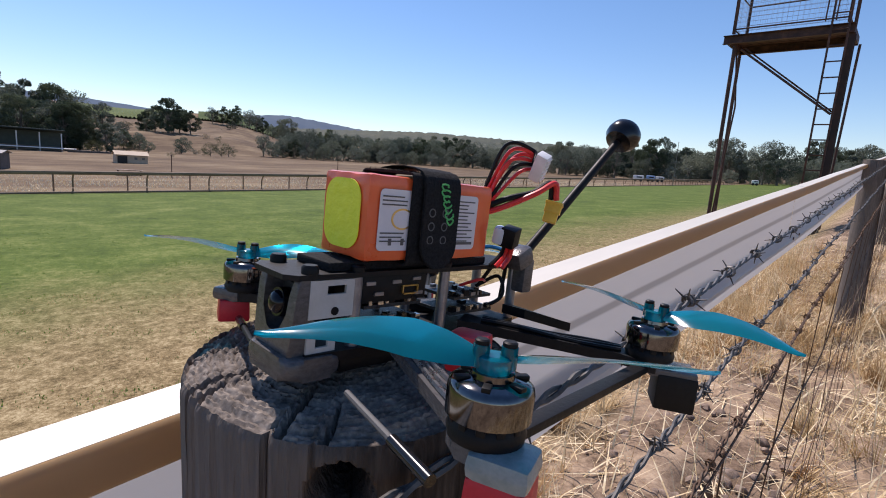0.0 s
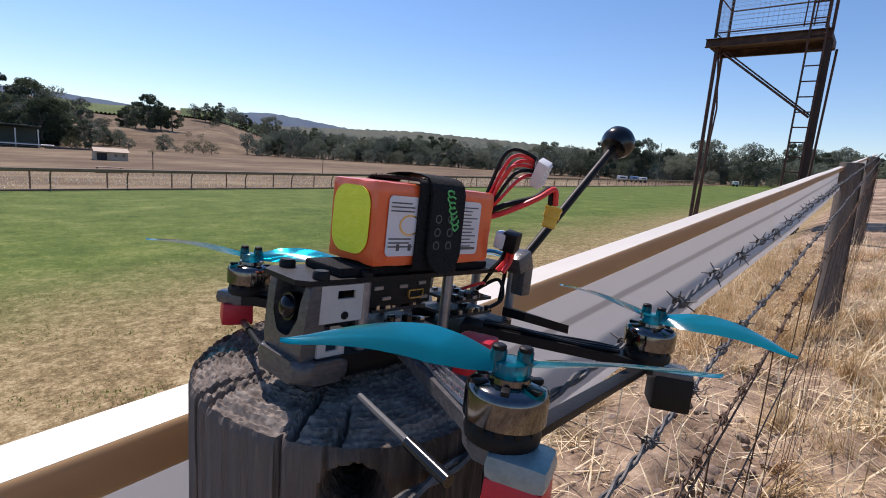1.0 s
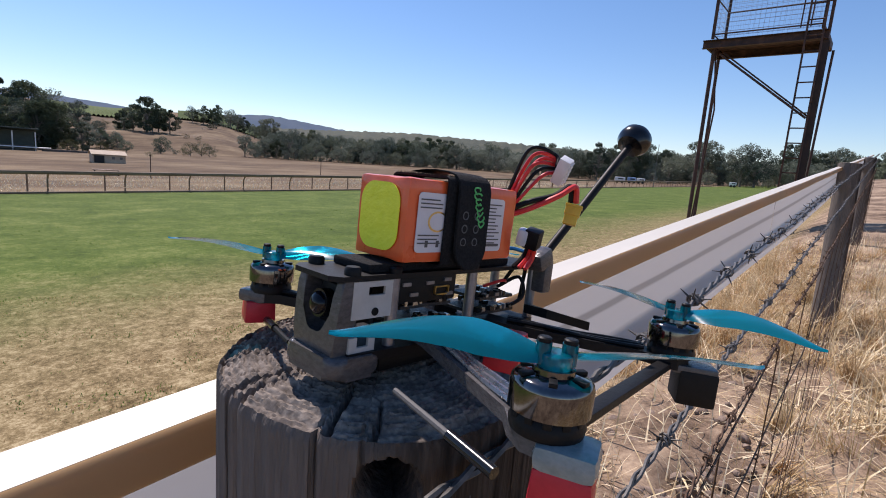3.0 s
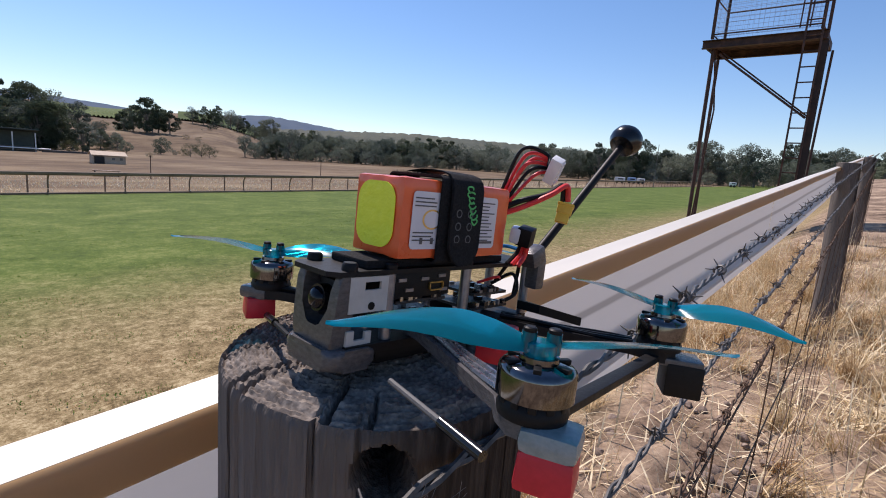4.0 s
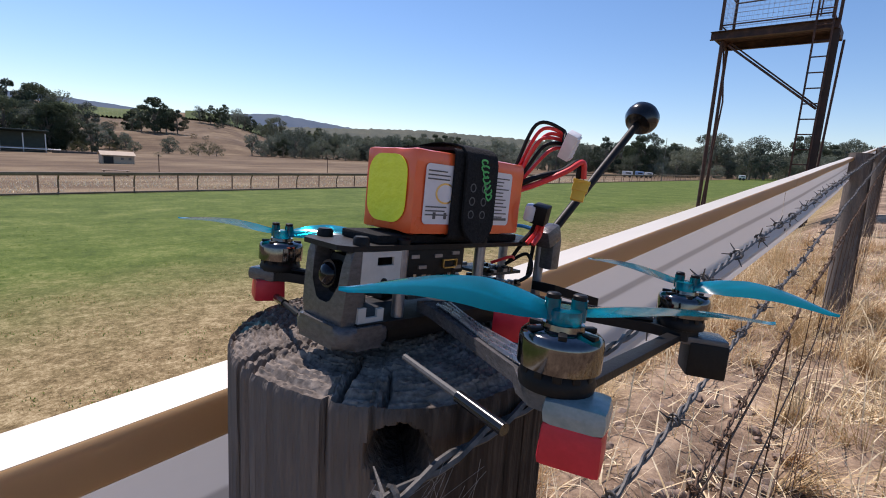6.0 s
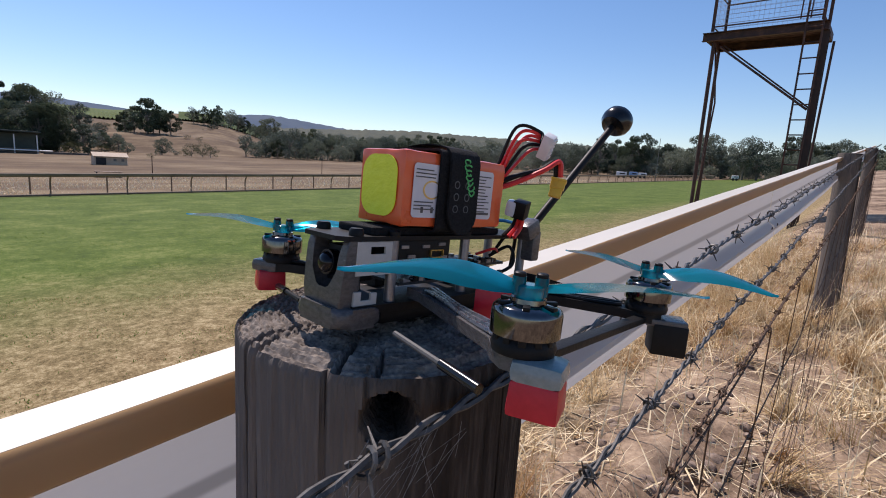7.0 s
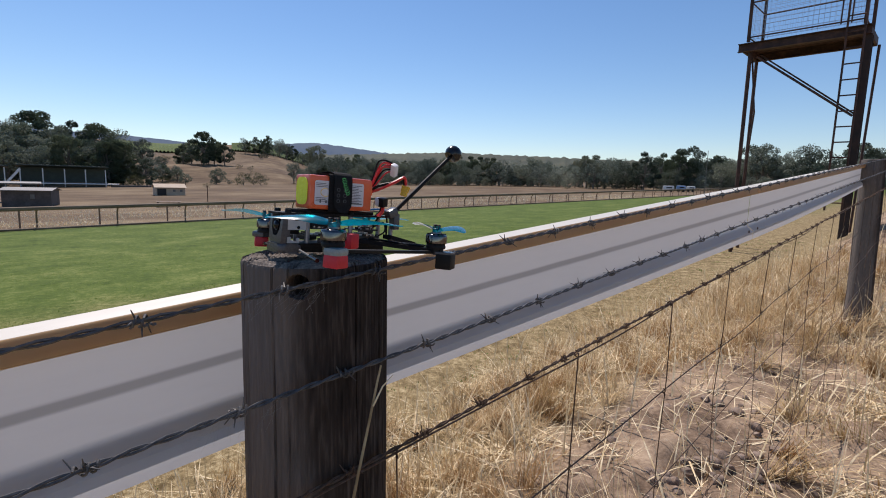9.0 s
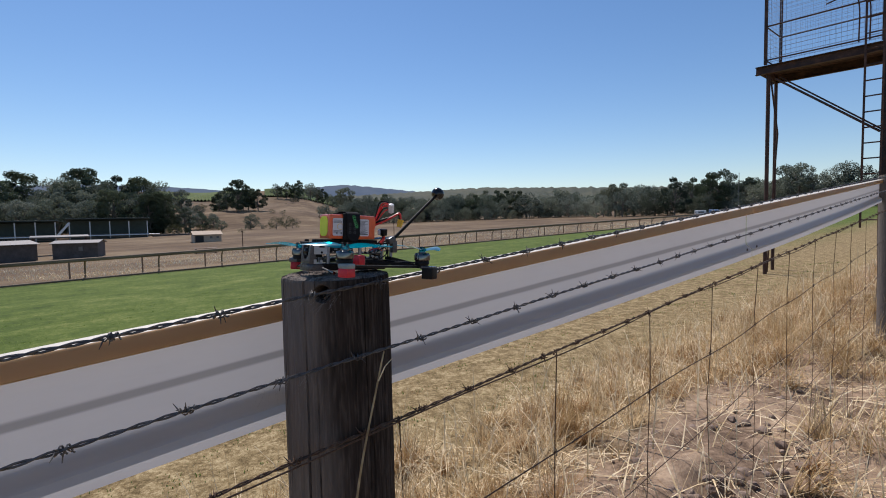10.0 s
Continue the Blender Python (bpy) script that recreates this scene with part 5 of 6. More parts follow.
def flat_roof(az, r, w, dep, h, label):
    x, y = polar(az, r)
    t = empty("shelter", pose(x, y, land_z(x, y), 0, 0, az), label, "shelter")
    bm = B()
    box(bm, (0, 0, h), (w, dep, 0.14), (3, 0, 0), 0.02)
    part("roof", bm, TIN, t)
    for sx in (-1, 1):
        for sy in (-1, 1):
            bm = B()
            rod(bm, (sx * w * 0.45, sy * dep * 0.42, -0.3), (sx * w * 0.45, sy * dep * 0.42, h), 0.07, seg=8)
            part("post", bm, RUST, t)


flat_roof(86.6, 80, 6.0, 3.0, 2.3, "open shelter with a pale tin roof")


def pallet(az, r):
    x, y = polar(az, r)
    t = empty("feed_trough", pose(x, y, land_z(x, y), 0, 0, az), "low weathered timber trough on the field", "trough")
    for k in range(4):
        bm = B()
        box(bm, (0, -0.5 + 0.33 * k, 0.55), (2.4, 0.28, 0.06), bevel=0.01)
        part("board", bm, RAIL_BROWN, t)
    for s in (-1, 1):
        bm = B()
        box(bm, (s * 1.0, 0, 0.25), (0.12, 1.2, 0.55), bevel=0.02)
        part("leg", bm, RUST, t)


pallet(74.5, 62)


def thin_pole(az, r, h, rad, label, mat):
    x, y = polar(az, r)
    t = empty("pole", pose(x, y, land_z(x, y)), label, "pole", "field poles")
    bm = B()
    rod(bm, (0, 0, -0.3), (0, 0, h), rad, rad * 0.8, 8)
    part("shaft", bm, mat, t)
    bm = B()
    lathe(bm, [(rad, 0), (rad * 1.4, 0.03), (rad * 1.2, 0.1)], 8, (0, 0, h))
    part("cap", bm, mat, t)


thin_pole(70.9, 58, 2.2, 0.05, "thin dark timber pole in the field", RUST)
thin_pole(54.5, 75, 2.4, 0.05, "thin dark timber pole in the field", RUST)
thin_pole(18.2, 105, 8.0, 0.06, "slim pale metal pole beside the trees", TIN)


def grandstand():
    x, y = polar(86, 150)
    t = empty("grandstand", pose(x, y, land_z(x, y), 0, 0, 86), "long low dark green grandstand with white posts", "grandstand")
    W = 34
    for part_x, w in ((-9.5, 15), (8.5, 16.5)):
        bm = B()
        box(bm, (part_x, 3, 2.4), (w, 0.3, 4.8))
        box(bm, (part_x, 1.2, 0.6), (w, 3.6, 1.4), bevel=0.05)
        part("back_wall", bm, GREEN_WALL, t)
        bm = B()
        box(bm, (part_x, 0.8, 5.0 if part_x > 0 else 4.6), (w + 1, 6.2, 0.25), (-4, 0, 0), 0.04)
        part("roof", bm, GREEN_WALL, t, "dark sheet roof")
        n = 5
        for k in range(n):
            bm = B()
            rod(bm, (part_x - w / 2 + 0.2 + (w - 0.4) * k / (n - 1), -1.8, 0), (part_x - w / 2 + 0.2 + (w - 0.4) * k / (n - 1), -1.8, 4.5), 0.12, seg=8)
            part("post", bm, WHITE_PAINT, t, "white painted post")
    bm = B()
    tube(bm, [(-18, -4, 1.1), (19, -4, 1.1)], 0.14, 8)
    part("front_rail", bm, WHITE_PAINT, t)
    for k in range(4):
        bm = B()
        box(bm, (0, -2.5 + k * 0.9, 0.3 + 0.35 * k), (W, 0.8, 0.12), bevel=0.02)
        part("seat_row", bm, RAIL_BROWN, t)
    bm = B()
    box(bm, (-0.8, -2.2, 2.6), (0.5, 0.12, 4.2), (0, 38, 0), 0.03)
    part("boom", bm, WHITE_PAINT, t, "slanting white boom")
    bm = B()
    box(bm, (22, -3, 0.5), (9, 1.6, 0.9), bevel=0.05)
    part("low_wall", bm, BRICK_DARK, t)


grandstand()


def caravan(az, r, w, h, mat, label):
    x, y = polar(az, r)
    t = empty("caravan", pose(x, y, land_z(x, y), 0, 0, az), label, "caravan", "parked caravans")
    bm = B()
    box(bm, (0, 0, h / 2 + 0.4), (w, 2.0, h), bevel=0.2)
    part("body", bm, mat, t)
    bm = B()
    box(bm, (0.2, -1.0, h * 0.62 + 0.4), (w * 0.5, 0.06, h * 0.25))
    part("window", bm, DARK, t)
    for s in (-1, 1):
        bm = B()
        rod(bm, (s * w * 0.25, -1.0, 0.3), (s * w * 0.25, 1.0, 0.3), 0.32, seg=14)
        part("wheel", bm, DARK, t)


BLUE_PAINT = material("pale_blue_paint", [(0.2, 0.32, 0.5), (0.3, 0.42, 0.6)], 1, 0.5)
caravan(21.6, 140, 2.6, 1.2, WHITE_PAINT, "small white caravan parked under the trees")
caravan(20.4, 142, 2.2, 1.2, BLUE_PAINT, "pale blue van body parked under the trees")
caravan(19.5, 141, 2.0, 1.0, WHITE_PAINT, "small white caravan parked under the trees")
caravan(11.0, 150, 1.6, 0.9, WHITE_PAINT, "small white caravan parked under the trees")

# ---- distance ----


def ridge(name, r, profile, mat, label, rough, seed, depth=120):
    """A far ridge drawn from (azimuth, elevation) pairs, with a bumpy crest."""
    azs = np.linspace(profile[0][0], profile[-1][0], 420)
    el = np.interp(azs, [p[0] for p in profile], [p[1] for p in profile])
    verts, faces = [], []
    rows = 7
    for k in range(rows):
        f = k / (rows - 1)
        for a, e in zip(azs, el):
            rr = r - depth * (1 - f)
            top = 1.3 + r * math.tan(radians(e)) + rough * (noise.noise(Vector((a * 2.3, seed, 0))) + 0.6 * noise.noise(Vector((a * 7, seed, 3))))
            x, y = polar(a, rr)
            z = -12 + (top + 12) * f ** 0.55 + (rough * 0.8 * noise.noise(Vector((a * 3, f * 6, seed))) if 0 < f < 1 else 0)
            verts.append((x, y, z))
    x_n = len(azs)
    for k in range(rows - 1):
        for i in range(x_n - 1):
            faces.append((k * x_n + i, k * x_n + i + 1, (k + 1) * x_n + i + 1, (k + 1) * x_n + i))
    ob = from_arrays(name, verts, faces, mat, smooth=True)
    return tagged(ob, label, "hills", kind="structure")


ridge("backdrop_hills", 2400, [(-30, 2.0), (10, 2.2), (40, 2.6), (50, 3.0), (53, 3.3), (56, 3.65), (60, 4.05), (63, 3.8), (67, 3.45), (71, 3.25), (75, 3.6), (78, 3.75), (84, 3.85), (92, 3.5), (110, 3.2), (140, 2.5)], FAR_HILL, "distant hills with blue-grey haze painted in", 4.0, 2, 500)
ridge("backdrop_ridge", 900, [(-40, 1.6), (-10, 2.0), (5, 2.3), (15, 2.6), (29, 3.0), (35, 3.25), (44, 3.5), (50, 3.25), (55, 3.0), (60, 2.75), (66, 2.7), (72, 2.6), (80, 2.4), (95, 2.0)], FOREST, "dark wooded ridge", 3.0, 5, 300)


def vineyard():
    verts, faces = [], []
    for az0, az1, r0, r1 in ((69.5, 79.5, 400, 520), (61, 68.5, 430, 505)):
        n, m = 60, 16
        b = len(verts)
        for i in range(n + 1):
            for j in range(m + 1):
                az, r = az0 + (az1 - az0) * i / n, r0 + (r1 - r0) * j / m
                x, y = polar(az, r)
                verts.append((x, y, land_z(x, y) + 0.5 + (1.2 if (i + j) % 2 else 0.0)))
        for i in range(n):
            for j in range(m):
                q = b + i * (m + 1) + j
                faces.append((q, q + 1, q + m + 2, q + m + 1))
    ob = from_arrays("vineyard", verts, faces, VINES)
    tagged(ob, "green vineyard rows on a far slope", "vineyard", kind="stuff")


vineyard()


def leaf_cloud(rnd, centres, count, size):
    """Small leaf tufts scattered in uneven lumps round the centres (x, y, z, radius)."""
    vs, fs = [], []
    for _ in range(count):
        cx, cy, cz, cr = rnd.choice(centres)
        d = Vector((rnd.gauss(0, 1), rnd.gauss(0, 1), rnd.gauss(0, 0.72)))
        d = d.normalized() * cr * rnd.uniform(0.35, 1.0) ** 0.6
        p = Vector((cx, cy, cz)) + Vector((d.x, d.y, d.z * 0.72))
        a = Vector((rnd.gauss(0, 1), rnd.gauss(0, 1), rnd.gauss(0, 1))).normalized()
        b = a.orthogonal().normalized()
        s = size * rnd.uniform(0.5, 1.3)
        i = len(vs)
        vs += [tuple(p - a * s), tuple(p + b * s * 0.55), tuple(p + a * s), tuple(p - b * s * 0.55)]
        fs.append((i, i + 1, i + 2, i + 3))
    return vs, fs


def make_tree(seed, h, spread, leaf, name="tree", label="tall dull green eucalypt with a pale trunk", cat="tree", bare=0.35, lumps=13, count=1500):
    rnd = random.Random(seed)
    t = empty(name, pose(0, 0, -400), label, cat, "tree belt")
    bm = B()
    crook = rnd.uniform(-0.06, 0.06) * h
    stem = spline([(0, 0, -0.5), (crook * 0.3, 0, h * 0.25), (crook, crook * 0.5, h * 0.6)], 4)
    tube(bm, stem, [0.028 * h * (1 - 0.6 * i / (len(stem) - 1)) for i in range(len(stem))], 7)
    centres = []
    for k in range(lumps):
        a = 2.4 * k + rnd.uniform(-0.5, 0.5)
        up = bare + (0.93 - bare) * ((k + 0.5) / lumps)
        reach = spread * math.sin(math.pi * min(1, 0.18 + 0.8 * (up - bare) / (1 - bare))) * rnd.uniform(0.55, 1.05)
        c = Vector((crook + reach * math.cos(a), crook * 0.5 + reach * math.sin(a), h * up * rnd.uniform(0.93, 1.04)))
        start = Vector(stem[min(len(stem) - 1, 2 + k % 6)])
        tube(bm, spline([start, start.lerp(c, 0.5) + Vector((0, 0, 0.03 * h)), c], 3), [0.011 * h, 0.009 * h, 0.008 * h, 0.006 * h, 0.005 * h, 0.004 * h, 0.002 * h], 5)
        centres.append((*c, spread * rnd.uniform(0.28, 0.48)))
    part("trunk", bm, BARK, t)
    vs, fs = leaf_cloud(rnd, centres, int(count * 3.2), 0.0185 * h)
    from_arrays("crown", vs, fs, leaf, t)
    return t


KINDS = [make_tree(1, 11, 4.0, LEAF), make_tree(2, 12.5, 4.2, LEAF, bare=0.42), make_tree(3, 9.5, 4.4, LEAF, bare=0.25), make_tree(4, 12, 3.6, LEAF, bare=0.5, lumps=11),
         make_tree(6, 11, 4.0, LEAF_DARK, label="dense dark green tree", bare=0.14, lumps=18, count=2200), make_tree(7, 8.5, 4.6, LEAF, bare=0.12, lumps=16, count=1900, label="broad dull green tree with a low crown")]
PINE = make_tree(9, 14, 4.6, LEAF_DARK, label="dense dark conifer with boughs near the ground", bare=0.06, lumps=24, count=2800)
SHRUB = make_tree(12, 3.2, 2.4, LEAF_GREY, "shrub", "dull grey-green shrub on the dry field", "shrub", 0.18, 9, 900)


def plant(src, az, r, s, tall=1.0, seed=0):
    x, y = polar(az, r)
    ob = copy_thing(src, pose(x, y, land_z(x, y) - 0.1, 0, 0, (az * 77 + r * 13) % 360))
    ob.scale = (s, s, s * tall)
    return ob


def woods():
    rnd = random.Random(17)
    # belt behind the fields
    az = -8.0
    while az < 62:
        r = 172 + rnd.uniform(-8, 14) + (20 if az > 32 else 0)
        s = rnd.uniform(0.8, 1.12) * (0.78 if az > 50 else 0.92 if az > 30 else 1.0)
        src = KINDS[rnd.choice((0, 1, 2, 3, 5, 5, 4) if az < 32 else (2, 5, 5, 4, 0, 2))]
        plant(src, az + rnd.uniform(-0.3, 0.3), r, s, rnd.uniform(0.9, 1.1))
        az += rnd.uniform(0.75, 1.35)
    az = -8.0
    while az < 60:
        plant(KINDS[rnd.choice((2, 4, 5, 0))], az, 205 + rnd.uniform(-10, 20), rnd.uniform(0.85, 1.15))
        az += rnd.uniform(0.8, 1.4)
    # low growth that closes the belt at its foot
    az = -8.0
    while az < 61:
        plant(KINDS[5], az, 168 + rnd.uniform(-2, 12) + (20 if az > 32 else 0), rnd.uniform(0.4, 0.62))
        az += rnd.uniform(0.7, 1.2)
    # the dark wood on the rise
    az = 76.5
    while az < 112:
        for r0, s0 in ((172, 1.0), (195, 1.25), (220, 1.5)):
            src = PINE if rnd.random() < 0.25 else KINDS[rnd.choice((0, 1, 2, 4, 5))]
            k = 0.62 if az < 78.5 else 1.0
            plant(src, az + rnd.uniform(-0.7, 0.7), r0 + rnd.uniform(-8, 8), s0 * rnd.uniform(0.85, 1.1) * k)
        az += rnd.uniform(0.95, 1.45)
    plant(PINE, 78.3, 168, 0.95)
    plant(PINE, 79.4, 165, 0.9)
    # clump on the brown rise
    for a, r, s in ((69.2, 246, 0.95), (70.2, 250, 1.08), (71.2, 244, 1.1), (72.3, 248, 1.0), (73.0, 252, 0.9), (70.7, 258, 1.12)):
        plant(rnd.choice((KINDS[4], KINDS[4], PINE, KINDS[2])), a, r, s * 0.95)
    # scattered trees, bushes and the lone tree
    plant(KINDS[1], 59.9, 330, 1.5)
    for a, r, s, src in ((75.9, 255, 0.7, 5), (74.9, 225, 0.55, 5), (73.6, 205, 0.45, 0), (72.9, 178, 0.38, 2), (62.3, 196, 0.72, 0), (61.3, 192, 0.65, 5)):
        plant(KINDS[src], a, r, s)
    for a, r, s in ((77.0, 150, 1.0), (71.0, 140, 0.45), (67.4, 168, 1.3), (66.4, 172, 1.45), (65.7, 170, 1.1), (68.0, 175, 0.7)):
        plant(SHRUB, a, r, s)
    for _ in range(34):
        a, r = rnd.uniform(61.5, 79), rnd.uniform(180, 340)
        plant(rnd.choice((SHRUB, SHRUB, KINDS[5], KINDS[4])), a, r, rnd.uniform(0.35, 0.75) * (0.45 if r > 0 and rnd.random() < 0.4 else 1))
    for a in np.arange(44, 68, 0.8):
        plant(KINDS[rnd.choice((0, 2, 4))], a + rnd.uniform(-0.3, 0.3), 420 + rnd.uniform(-30, 40), rnd.uniform(0.9, 1.3))


woods()
for src in (*KINDS, PINE, SHRUB):
    for ob in (*src.children_recursive, src):
        bpy.data.objects.remove(ob)


def far_woods():
    rnd = random.Random(23)
    centres = []
    for _ in range(900):
        az, r = rnd.uniform(-12, 66), rnd.uniform(420, 780)
        x, y = polar(az, r)
        if r > 600:
            base = 1.3 + 900 * math.tan(radians(2.6)) * ((r - 600) / 300) * 0.85
            base = max(base, land_z(x, y))
        else:
            base = land_z(x, y)
        centres.append((x, y, base + 4, rnd.uniform(3.5, 6.5)))
    vs, fs = leaf_cloud(rnd, centres, 26000, 1.3)
    ob = from_arrays("far_woods", vs, fs, LEAF)
    tagged(ob, "dull green woods on the far slope", "woods", kind="stuff")


far_woods()

# ---- grass ----


def stalks(name, mat, label, count, spread, keep, length, lean, width, seed, cat="grass"):
    """Curved three-piece stalks; spread(rng, n) gives x and y, keep(x, y) how thickly they grow there, 0 to 1."""
    rng = np.random.default_rng(seed)
    x, y = spread(rng, count * 4)
    ok = rng.random(len(x)) < keep(x, y)
    x, y = x[ok][:count], y[ok][:count]
    n = len(x)
    z = land(x, y) - 0.012 + 0.02 * wobble(x, y, 1.7)
    ln = rng.uniform(*length, n) * rng.uniform(0.5, 1.1, n)
    heading = rng.uniform(0, 2 * np.pi, n) + 1.5 * wobble(x, y, 0.9)
    th = np.minimum(np.abs(rng.normal(0, lean, n)), 1.52)
    bend = rng.uniform(0, 0.4, n)
    w = width * rng.uniform(0.5, 1.3, n) / 2
    side = np.stack([-np.sin(heading), np.cos(heading), rng.uniform(-0.6, 0.6, n)], 1)
    q = np.stack([x, y, z], 1)
    V = np.zeros((n, 8, 3))
    for k in range(4):
        s = side * (w * (1 - 0.28 * k))[:, None]
        V[:, 2 * k], V[:, 2 * k + 1] = q - s, q + s
        t2 = np.minimum(1.6, th + bend * k)
        q = q + np.stack([np.cos(heading) * np.sin(t2), np.sin(heading) * np.sin(t2), np.cos(t2)], 1) * (ln / 3)[:, None]
    i = np.arange(n)[:, None] * 8
    F = np.concatenate([i + np.array([2 * k, 2 * k + 1, 2 * k + 3, 2 * k + 2]) for k in range(3)], 0)
    ob = from_arrays(name, V.reshape(-1, 3).tolist(), F.tolist(), mat)
    return tagged(ob, label, cat, kind="stuff")


def wobble(x, y, k, off=0.0):
    """A cheap smooth unevenness, about -1 to 1."""
    a = np.sin(x * k * 2.1 + off) * np.cos(y * k * 1.7 + 1.3 * off) + np.sin(x * k * 3.7 - y * k * 2.9 + 2 * off)
    b = np.sin(x * k * 6.1 + y * k * 5.3 + 3 * off) + np.cos(x * k * 8.3 - y * k * 4.1)
    return (a + 0.6 * b) / 3.0


def bare_patch(x, y):
    """Bare earth: a worn patch of dug soil by the netting and a few lesser ones."""
    d = np.exp(-(((x + 0.4) / 0.62) ** 2 + ((y - 2.6) / 0.95) ** 2)) + 0.9 * np.exp(-(((x + 0.1) / 0.4) ** 2 + ((y - 3.9) / 0.6) ** 2)) + 0.7 * np.exp(-(((x - 0.3) / 0.3) ** 2 + ((y - 2.0) / 0.5) ** 2)) + 0.85 * np.exp(-(((x + 0.75) / 0.4) ** 2 + ((y - 2.5) / 1.3) ** 2))
    return np.clip(1.15 - 1.25 * d, 0.03, 1)


def tuft(x, y, k, off, hard=3.0):
    return np.clip(0.5 + hard * 0.5 * wobble(x, y, k, off), 0.0, 1)


def bank_area(rng, n):
    return rng.uniform(-2.4, 3.6, n), -2.5 + 14.5 * rng.beta(1.4, 2.1, n)


def rail_area(rng, n):
    return np.minimum(rng.normal(-0.8, 0.45, n), 0.05), -1.2 + 11 * rng.random(n) ** 1.3


def edge_area(rng, n):
    return -0.9 - 7 * rng.random(n) ** 1.4, -1.5 + 11 * rng.random(n)


def green_area(rng, n):
    return -2.5 - 15 * rng.random(n) ** 1.15, -3 + 21 * rng.random(n)


stalks("dry_grass", STRAW, "tangled pale straw grass on the dry bank", 30000, bank_area, lambda x, y: tuft(x, y, 1.9, 0.4, 5) * bare_patch(x, y), (0.1, 0.36), 1.7, 0.0074, 41)
stalks("dry_grass", STRAW, "tall pale seed stalks on the dry bank", 3000, bank_area, lambda x, y: tuft(x, y, 1.1, 2.4, 3) * bare_patch(x, y), (0.35, 0.75), 0.5, 0.0045, 46)
stalks("dry_grass", STRAW_DARK, "brown dry grass standing below the rail", 9000, rail_area, lambda x, y: tuft(x, y, 2.2, 1.7) * bare_patch(x, y) * np.where(y < 1.4, 1.0, 0.4), (0.12, 0.5), 0.4, 0.0034, 42)
stalks("fallen_straw", STRAW, "fallen straw lying flat on bare earth", 46000, bank_area, lambda x, y: np.clip(0.12 + tuft(x, y, 1.6, 5.0, 4), 0, 1) * np.clip(bare_patch(x, y) + 0.12, 0, 1), (0.08, 0.5), 3.0, 0.0082, 43)
stalks("fallen_straw", STRAW, "long broken pale stalks strewn over the bank", 6500, bank_area, lambda x, y: 0.35 + 0.65 * tuft(x, y, 1.3, 7.0), (0.25, 0.65), 2.0, 0.0105, 48)
stalks("turf_blades", STRAW_DARK, "short parched turf beside the rail", 60000, edge_area, lambda x, y: 0.3 + 0.7 * tuft(x, y, 1.9, 3.0), (0.016, 0.042), 0.9, 0.005, 44)
stalks("field_grass", STRAW, "tall pale dry grass beyond the running rail", 16000, lambda rng, n: (-35.0 - 22 * rng.random(n) ** 1.6, -25 + 110 * rng.random(n)), lambda x, y: tuft(x, y, 0.16, 3.0, 5) * 0.8 + 0.04, (0.2, 0.5), 0.5, 0.03, 47)
stalks("turf_blades", BLADE, "short green turf blades", 80000, green_area, lambda x, y: 0.25 + 0.75 * tuft(x, y, 0.9, 6.0), (0.016, 0.036), 0.8, 0.013, 45)




def straw_clumps(name, mat, label, count, per, spread, keep, length, fan, width, seed):
    """Tufts whose stalks share a lean and splay out from one root, laid over by wind and feet."""
    rng = np.random.default_rng(seed)
    cx, cy = spread(rng, count * 4)
    ok = rng.random(len(cx)) < keep(cx, cy)
    cx, cy = cx[ok][:count], cy[ok][:count]
    lean_to, lean_by = rng.uniform(0, 2 * np.pi, len(cx)), rng.uniform(0.35, 1.35, len(cx))
    tall = rng.uniform(0.6, 1.25, len(cx))
    i = np.repeat(np.arange(len(cx)), per)
    n = len(i)
    x, y = cx[i] + rng.normal(0, 0.035, n), cy[i] + rng.normal(0, 0.035, n)
    q = np.stack([x, y, land(x, y) - 0.01], 1)
    heading = lean_to[i] + rng.normal(0, fan, n)
    th = np.clip(lean_by[i] + rng.normal(0, 0.3, n), 0.02, 1.5)
    bend = rng.uniform(0.0, 0.35, n)
    ln = rng.uniform(*length, n) * tall[i]
    w = width * rng.uniform(0.4, 1.4, n) / 2
    side = np.stack([-np.sin(heading), np.cos(heading), rng.uniform(-0.5, 0.5, n)], 1)
    V = np.zeros((n, 8, 3))
    for k in range(4):
        s = side * (w * (1 - 0.27 * k))[:, None]
        V[:, 2 * k], V[:, 2 * k + 1] = q - s, q + s
        t2 = np.minimum(1.62, th + bend * k)
        q = q + np.stack([np.cos(heading) * np.sin(t2), np.sin(heading) * np.sin(t2), np.cos(t2)], 1) * (ln / 3)[:, None]
    j = np.arange(n)[:, None] * 8
    F = np.concatenate([j + np.array([2 * k, 2 * k + 1, 2 * k + 3, 2 * k + 2]) for k in range(3)], 0)
    ob = from_arrays(name, V.reshape(-1, 3).tolist(), F.tolist(), mat)
    return tagged(ob, label, "grass", kind="stuff")


straw_clumps("straw_tufts", STRAW, "bent tufts of pale straw on the bank", 420, 75, bank_area, lambda x, y: bare_patch(x, y) * np.clip(0.2 + tuft(x, y, 1.3, 4.4, 4), 0, 1), (0.16, 0.42), 0.55, 0.0062, 61)
straw_clumps("straw_tufts", STRAW_DARK, "golden brown matted tufts on the bank", 380, 90, bank_area, lambda x, y: bare_patch(x, y) * tuft(x, y, 1.7, 8.1, 4), (0.1, 0.3), 0.8, 0.005, 62)

# ---- small things by the post ----


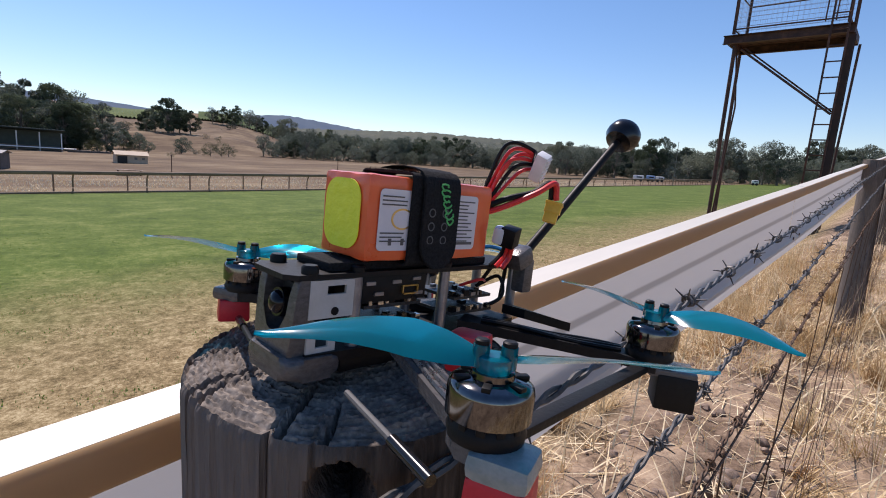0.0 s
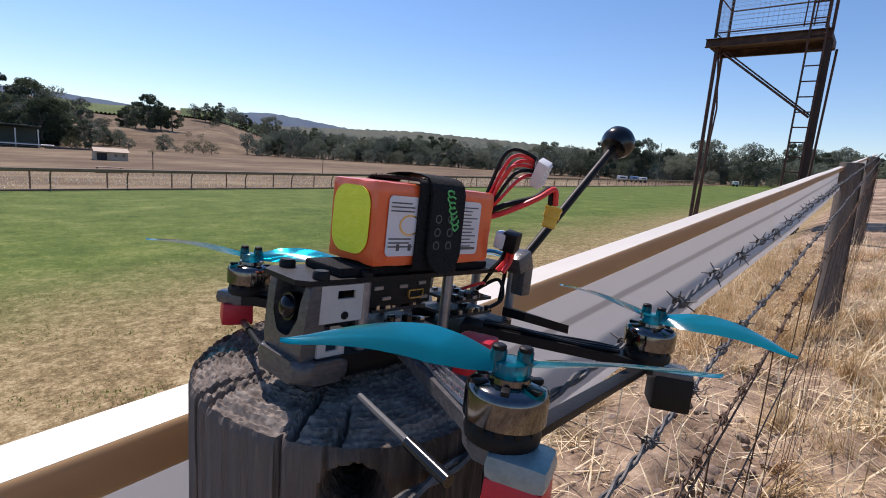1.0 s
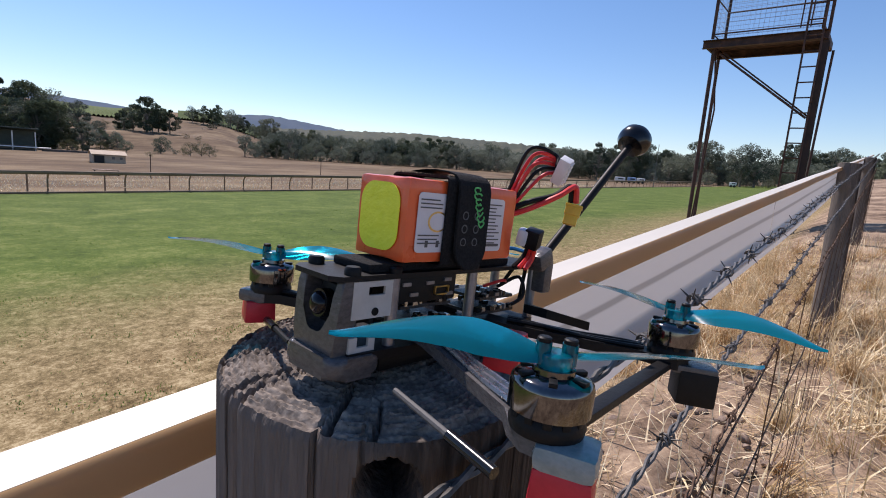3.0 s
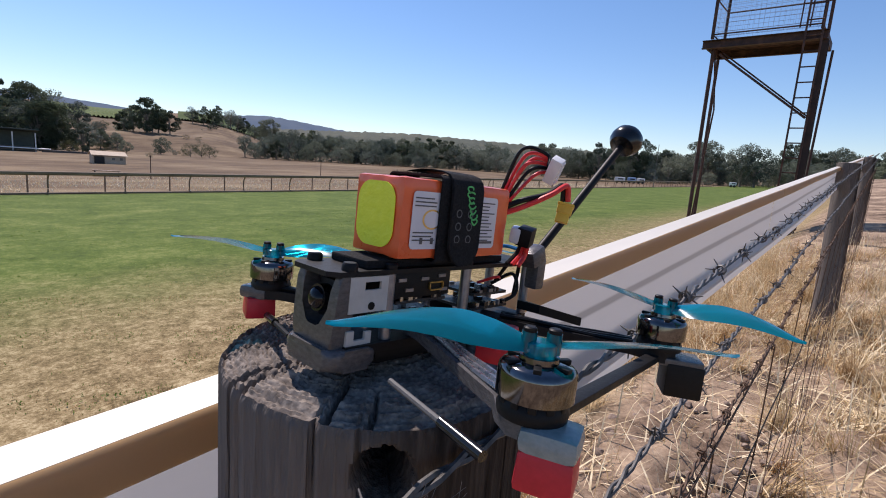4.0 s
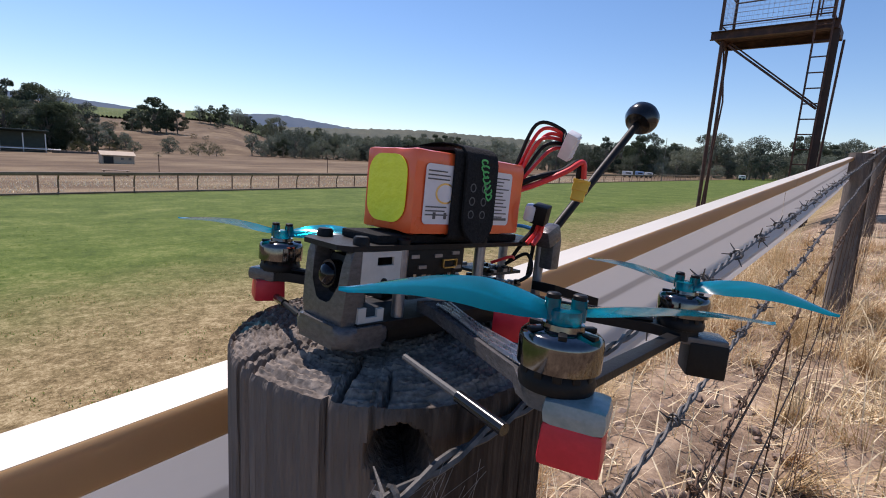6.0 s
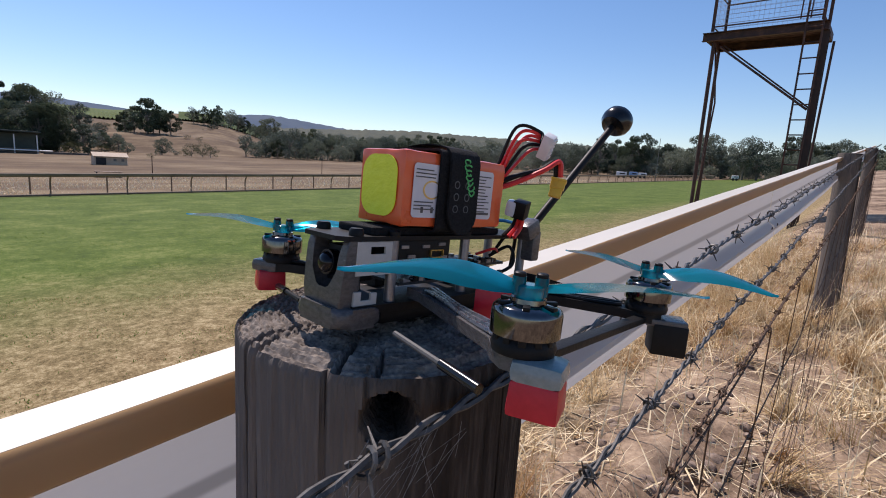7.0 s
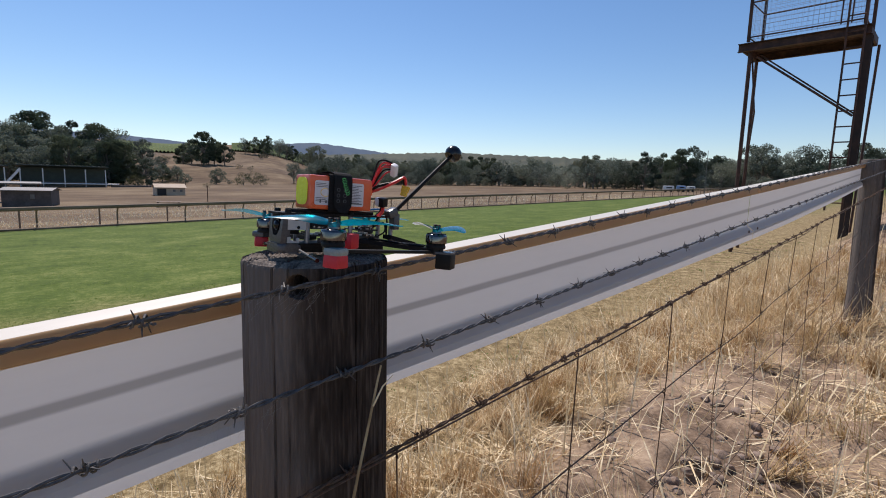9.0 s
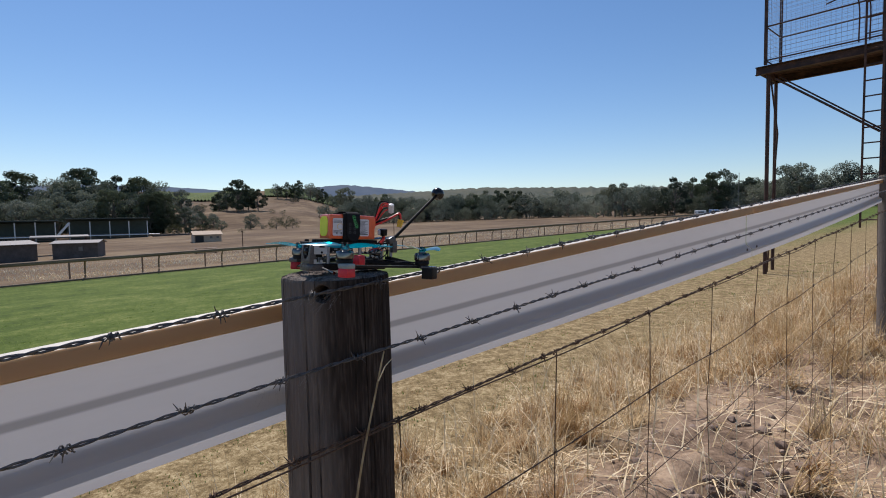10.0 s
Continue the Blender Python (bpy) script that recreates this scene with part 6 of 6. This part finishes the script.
def straw_stalk(ctrl, r, label):
    t = empty("straw_stalk", pose(0, 0, 0), label, "straw")
    bm = B()
    pts = spline(ctrl, 8)
    tube(bm, pts, [r * (1 - 0.5 * i / (len(pts) - 1)) for i in range(len(pts))], 7)
    part("stem", bm, STRAW, t)
    bm = B()
    tube(bm, [pts[-9] + Vector((0.001, 0, 0)), pts[-9] + Vector((0.004, 0.01, 0.02)), pts[-9] + Vector((0.006, 0.022, 0.03))], [r * 0.5, r * 0.4, r * 0.15], 5)
    part("dry_leaf", bm, STRAW, t)


straw_stalk([(0.17, -0.1, 0.2), (0.145, -0.07, 0.75), (0.12, -0.037, 0.912), (0.088, 0.022, 1.05), (0.077, 0.041, 1.087)], 0.0022, "single pale straw stalk leaning against the post")
straw_stalk([(0.5, 1.9, -0.15), (0.47, 1.88, 0.2), (0.43, 1.86, 0.5), (0.42, 1.83, 0.72)], 0.0028, "single tall pale straw stalk on the bank")


def cobweb(centre, spread, seed):
    rnd = random.Random(seed)
    t = empty("cobweb", pose(*centre), "grey dusty cobweb on the barbed wire", "cobweb")
    for k in range(26):
        a = Vector((rnd.uniform(-0.006, 0.01), rnd.uniform(-spread, spread), rnd.uniform(-0.004, 0.006)))
        b = Vector((rnd.uniform(-0.012, 0.004), a.y - rnd.uniform(-0.008, 0.03), -rnd.uniform(0.008, 0.03)))
        bm = B()
        tube(bm, [a, a.lerp(b, 0.5) + Vector((0, 0, -0.002)), b], 0.00005, 4)
        part("thread", bm, WEB, t)


WEB = material("grey_silk", [(0.25, 0.25, 0.25), (0.35, 0.35, 0.35)], 200, 0.6)
cobweb((0.062, -0.06, 1.182), 0.04, 5)
cobweb((0.065, -0.105, 1.076), 0.035, 6)


def clods():
    rnd = random.Random(77)
    bm = B()
    for _ in range(150):
        x, y = rnd.gauss(-0.4, 0.35), rnd.gauss(2.6, 0.6)
        r = rnd.uniform(0.008, 0.035) * (1.3 if rnd.random() < 0.12 else 1)
        got = bmesh.ops.create_icosphere(bm, subdivisions=2, radius=r)
        z = land_z(x, y) + r * 0.2
        for v in got["verts"]:
            k = 1 + 0.45 * noise.noise(v.co * (1.4 / r) + Vector((x * 9, y * 9, 0)))
            v.co = Vector((v.co.x * k + x, v.co.y * k + y, v.co.z * k * 0.7 + z))
    ob = finish("earth_clods", bm, SOIL_CLOD)
    tagged(ob, "loose dry earth clods on the bank", "earth", kind="stuff")


SOIL_CLOD = material("dry_earth", [(0.1, 0.07, 0.05), (0.22, 0.16, 0.12), (0.34, 0.26, 0.2)], 30, 0.95, bump=0.004)
clods()
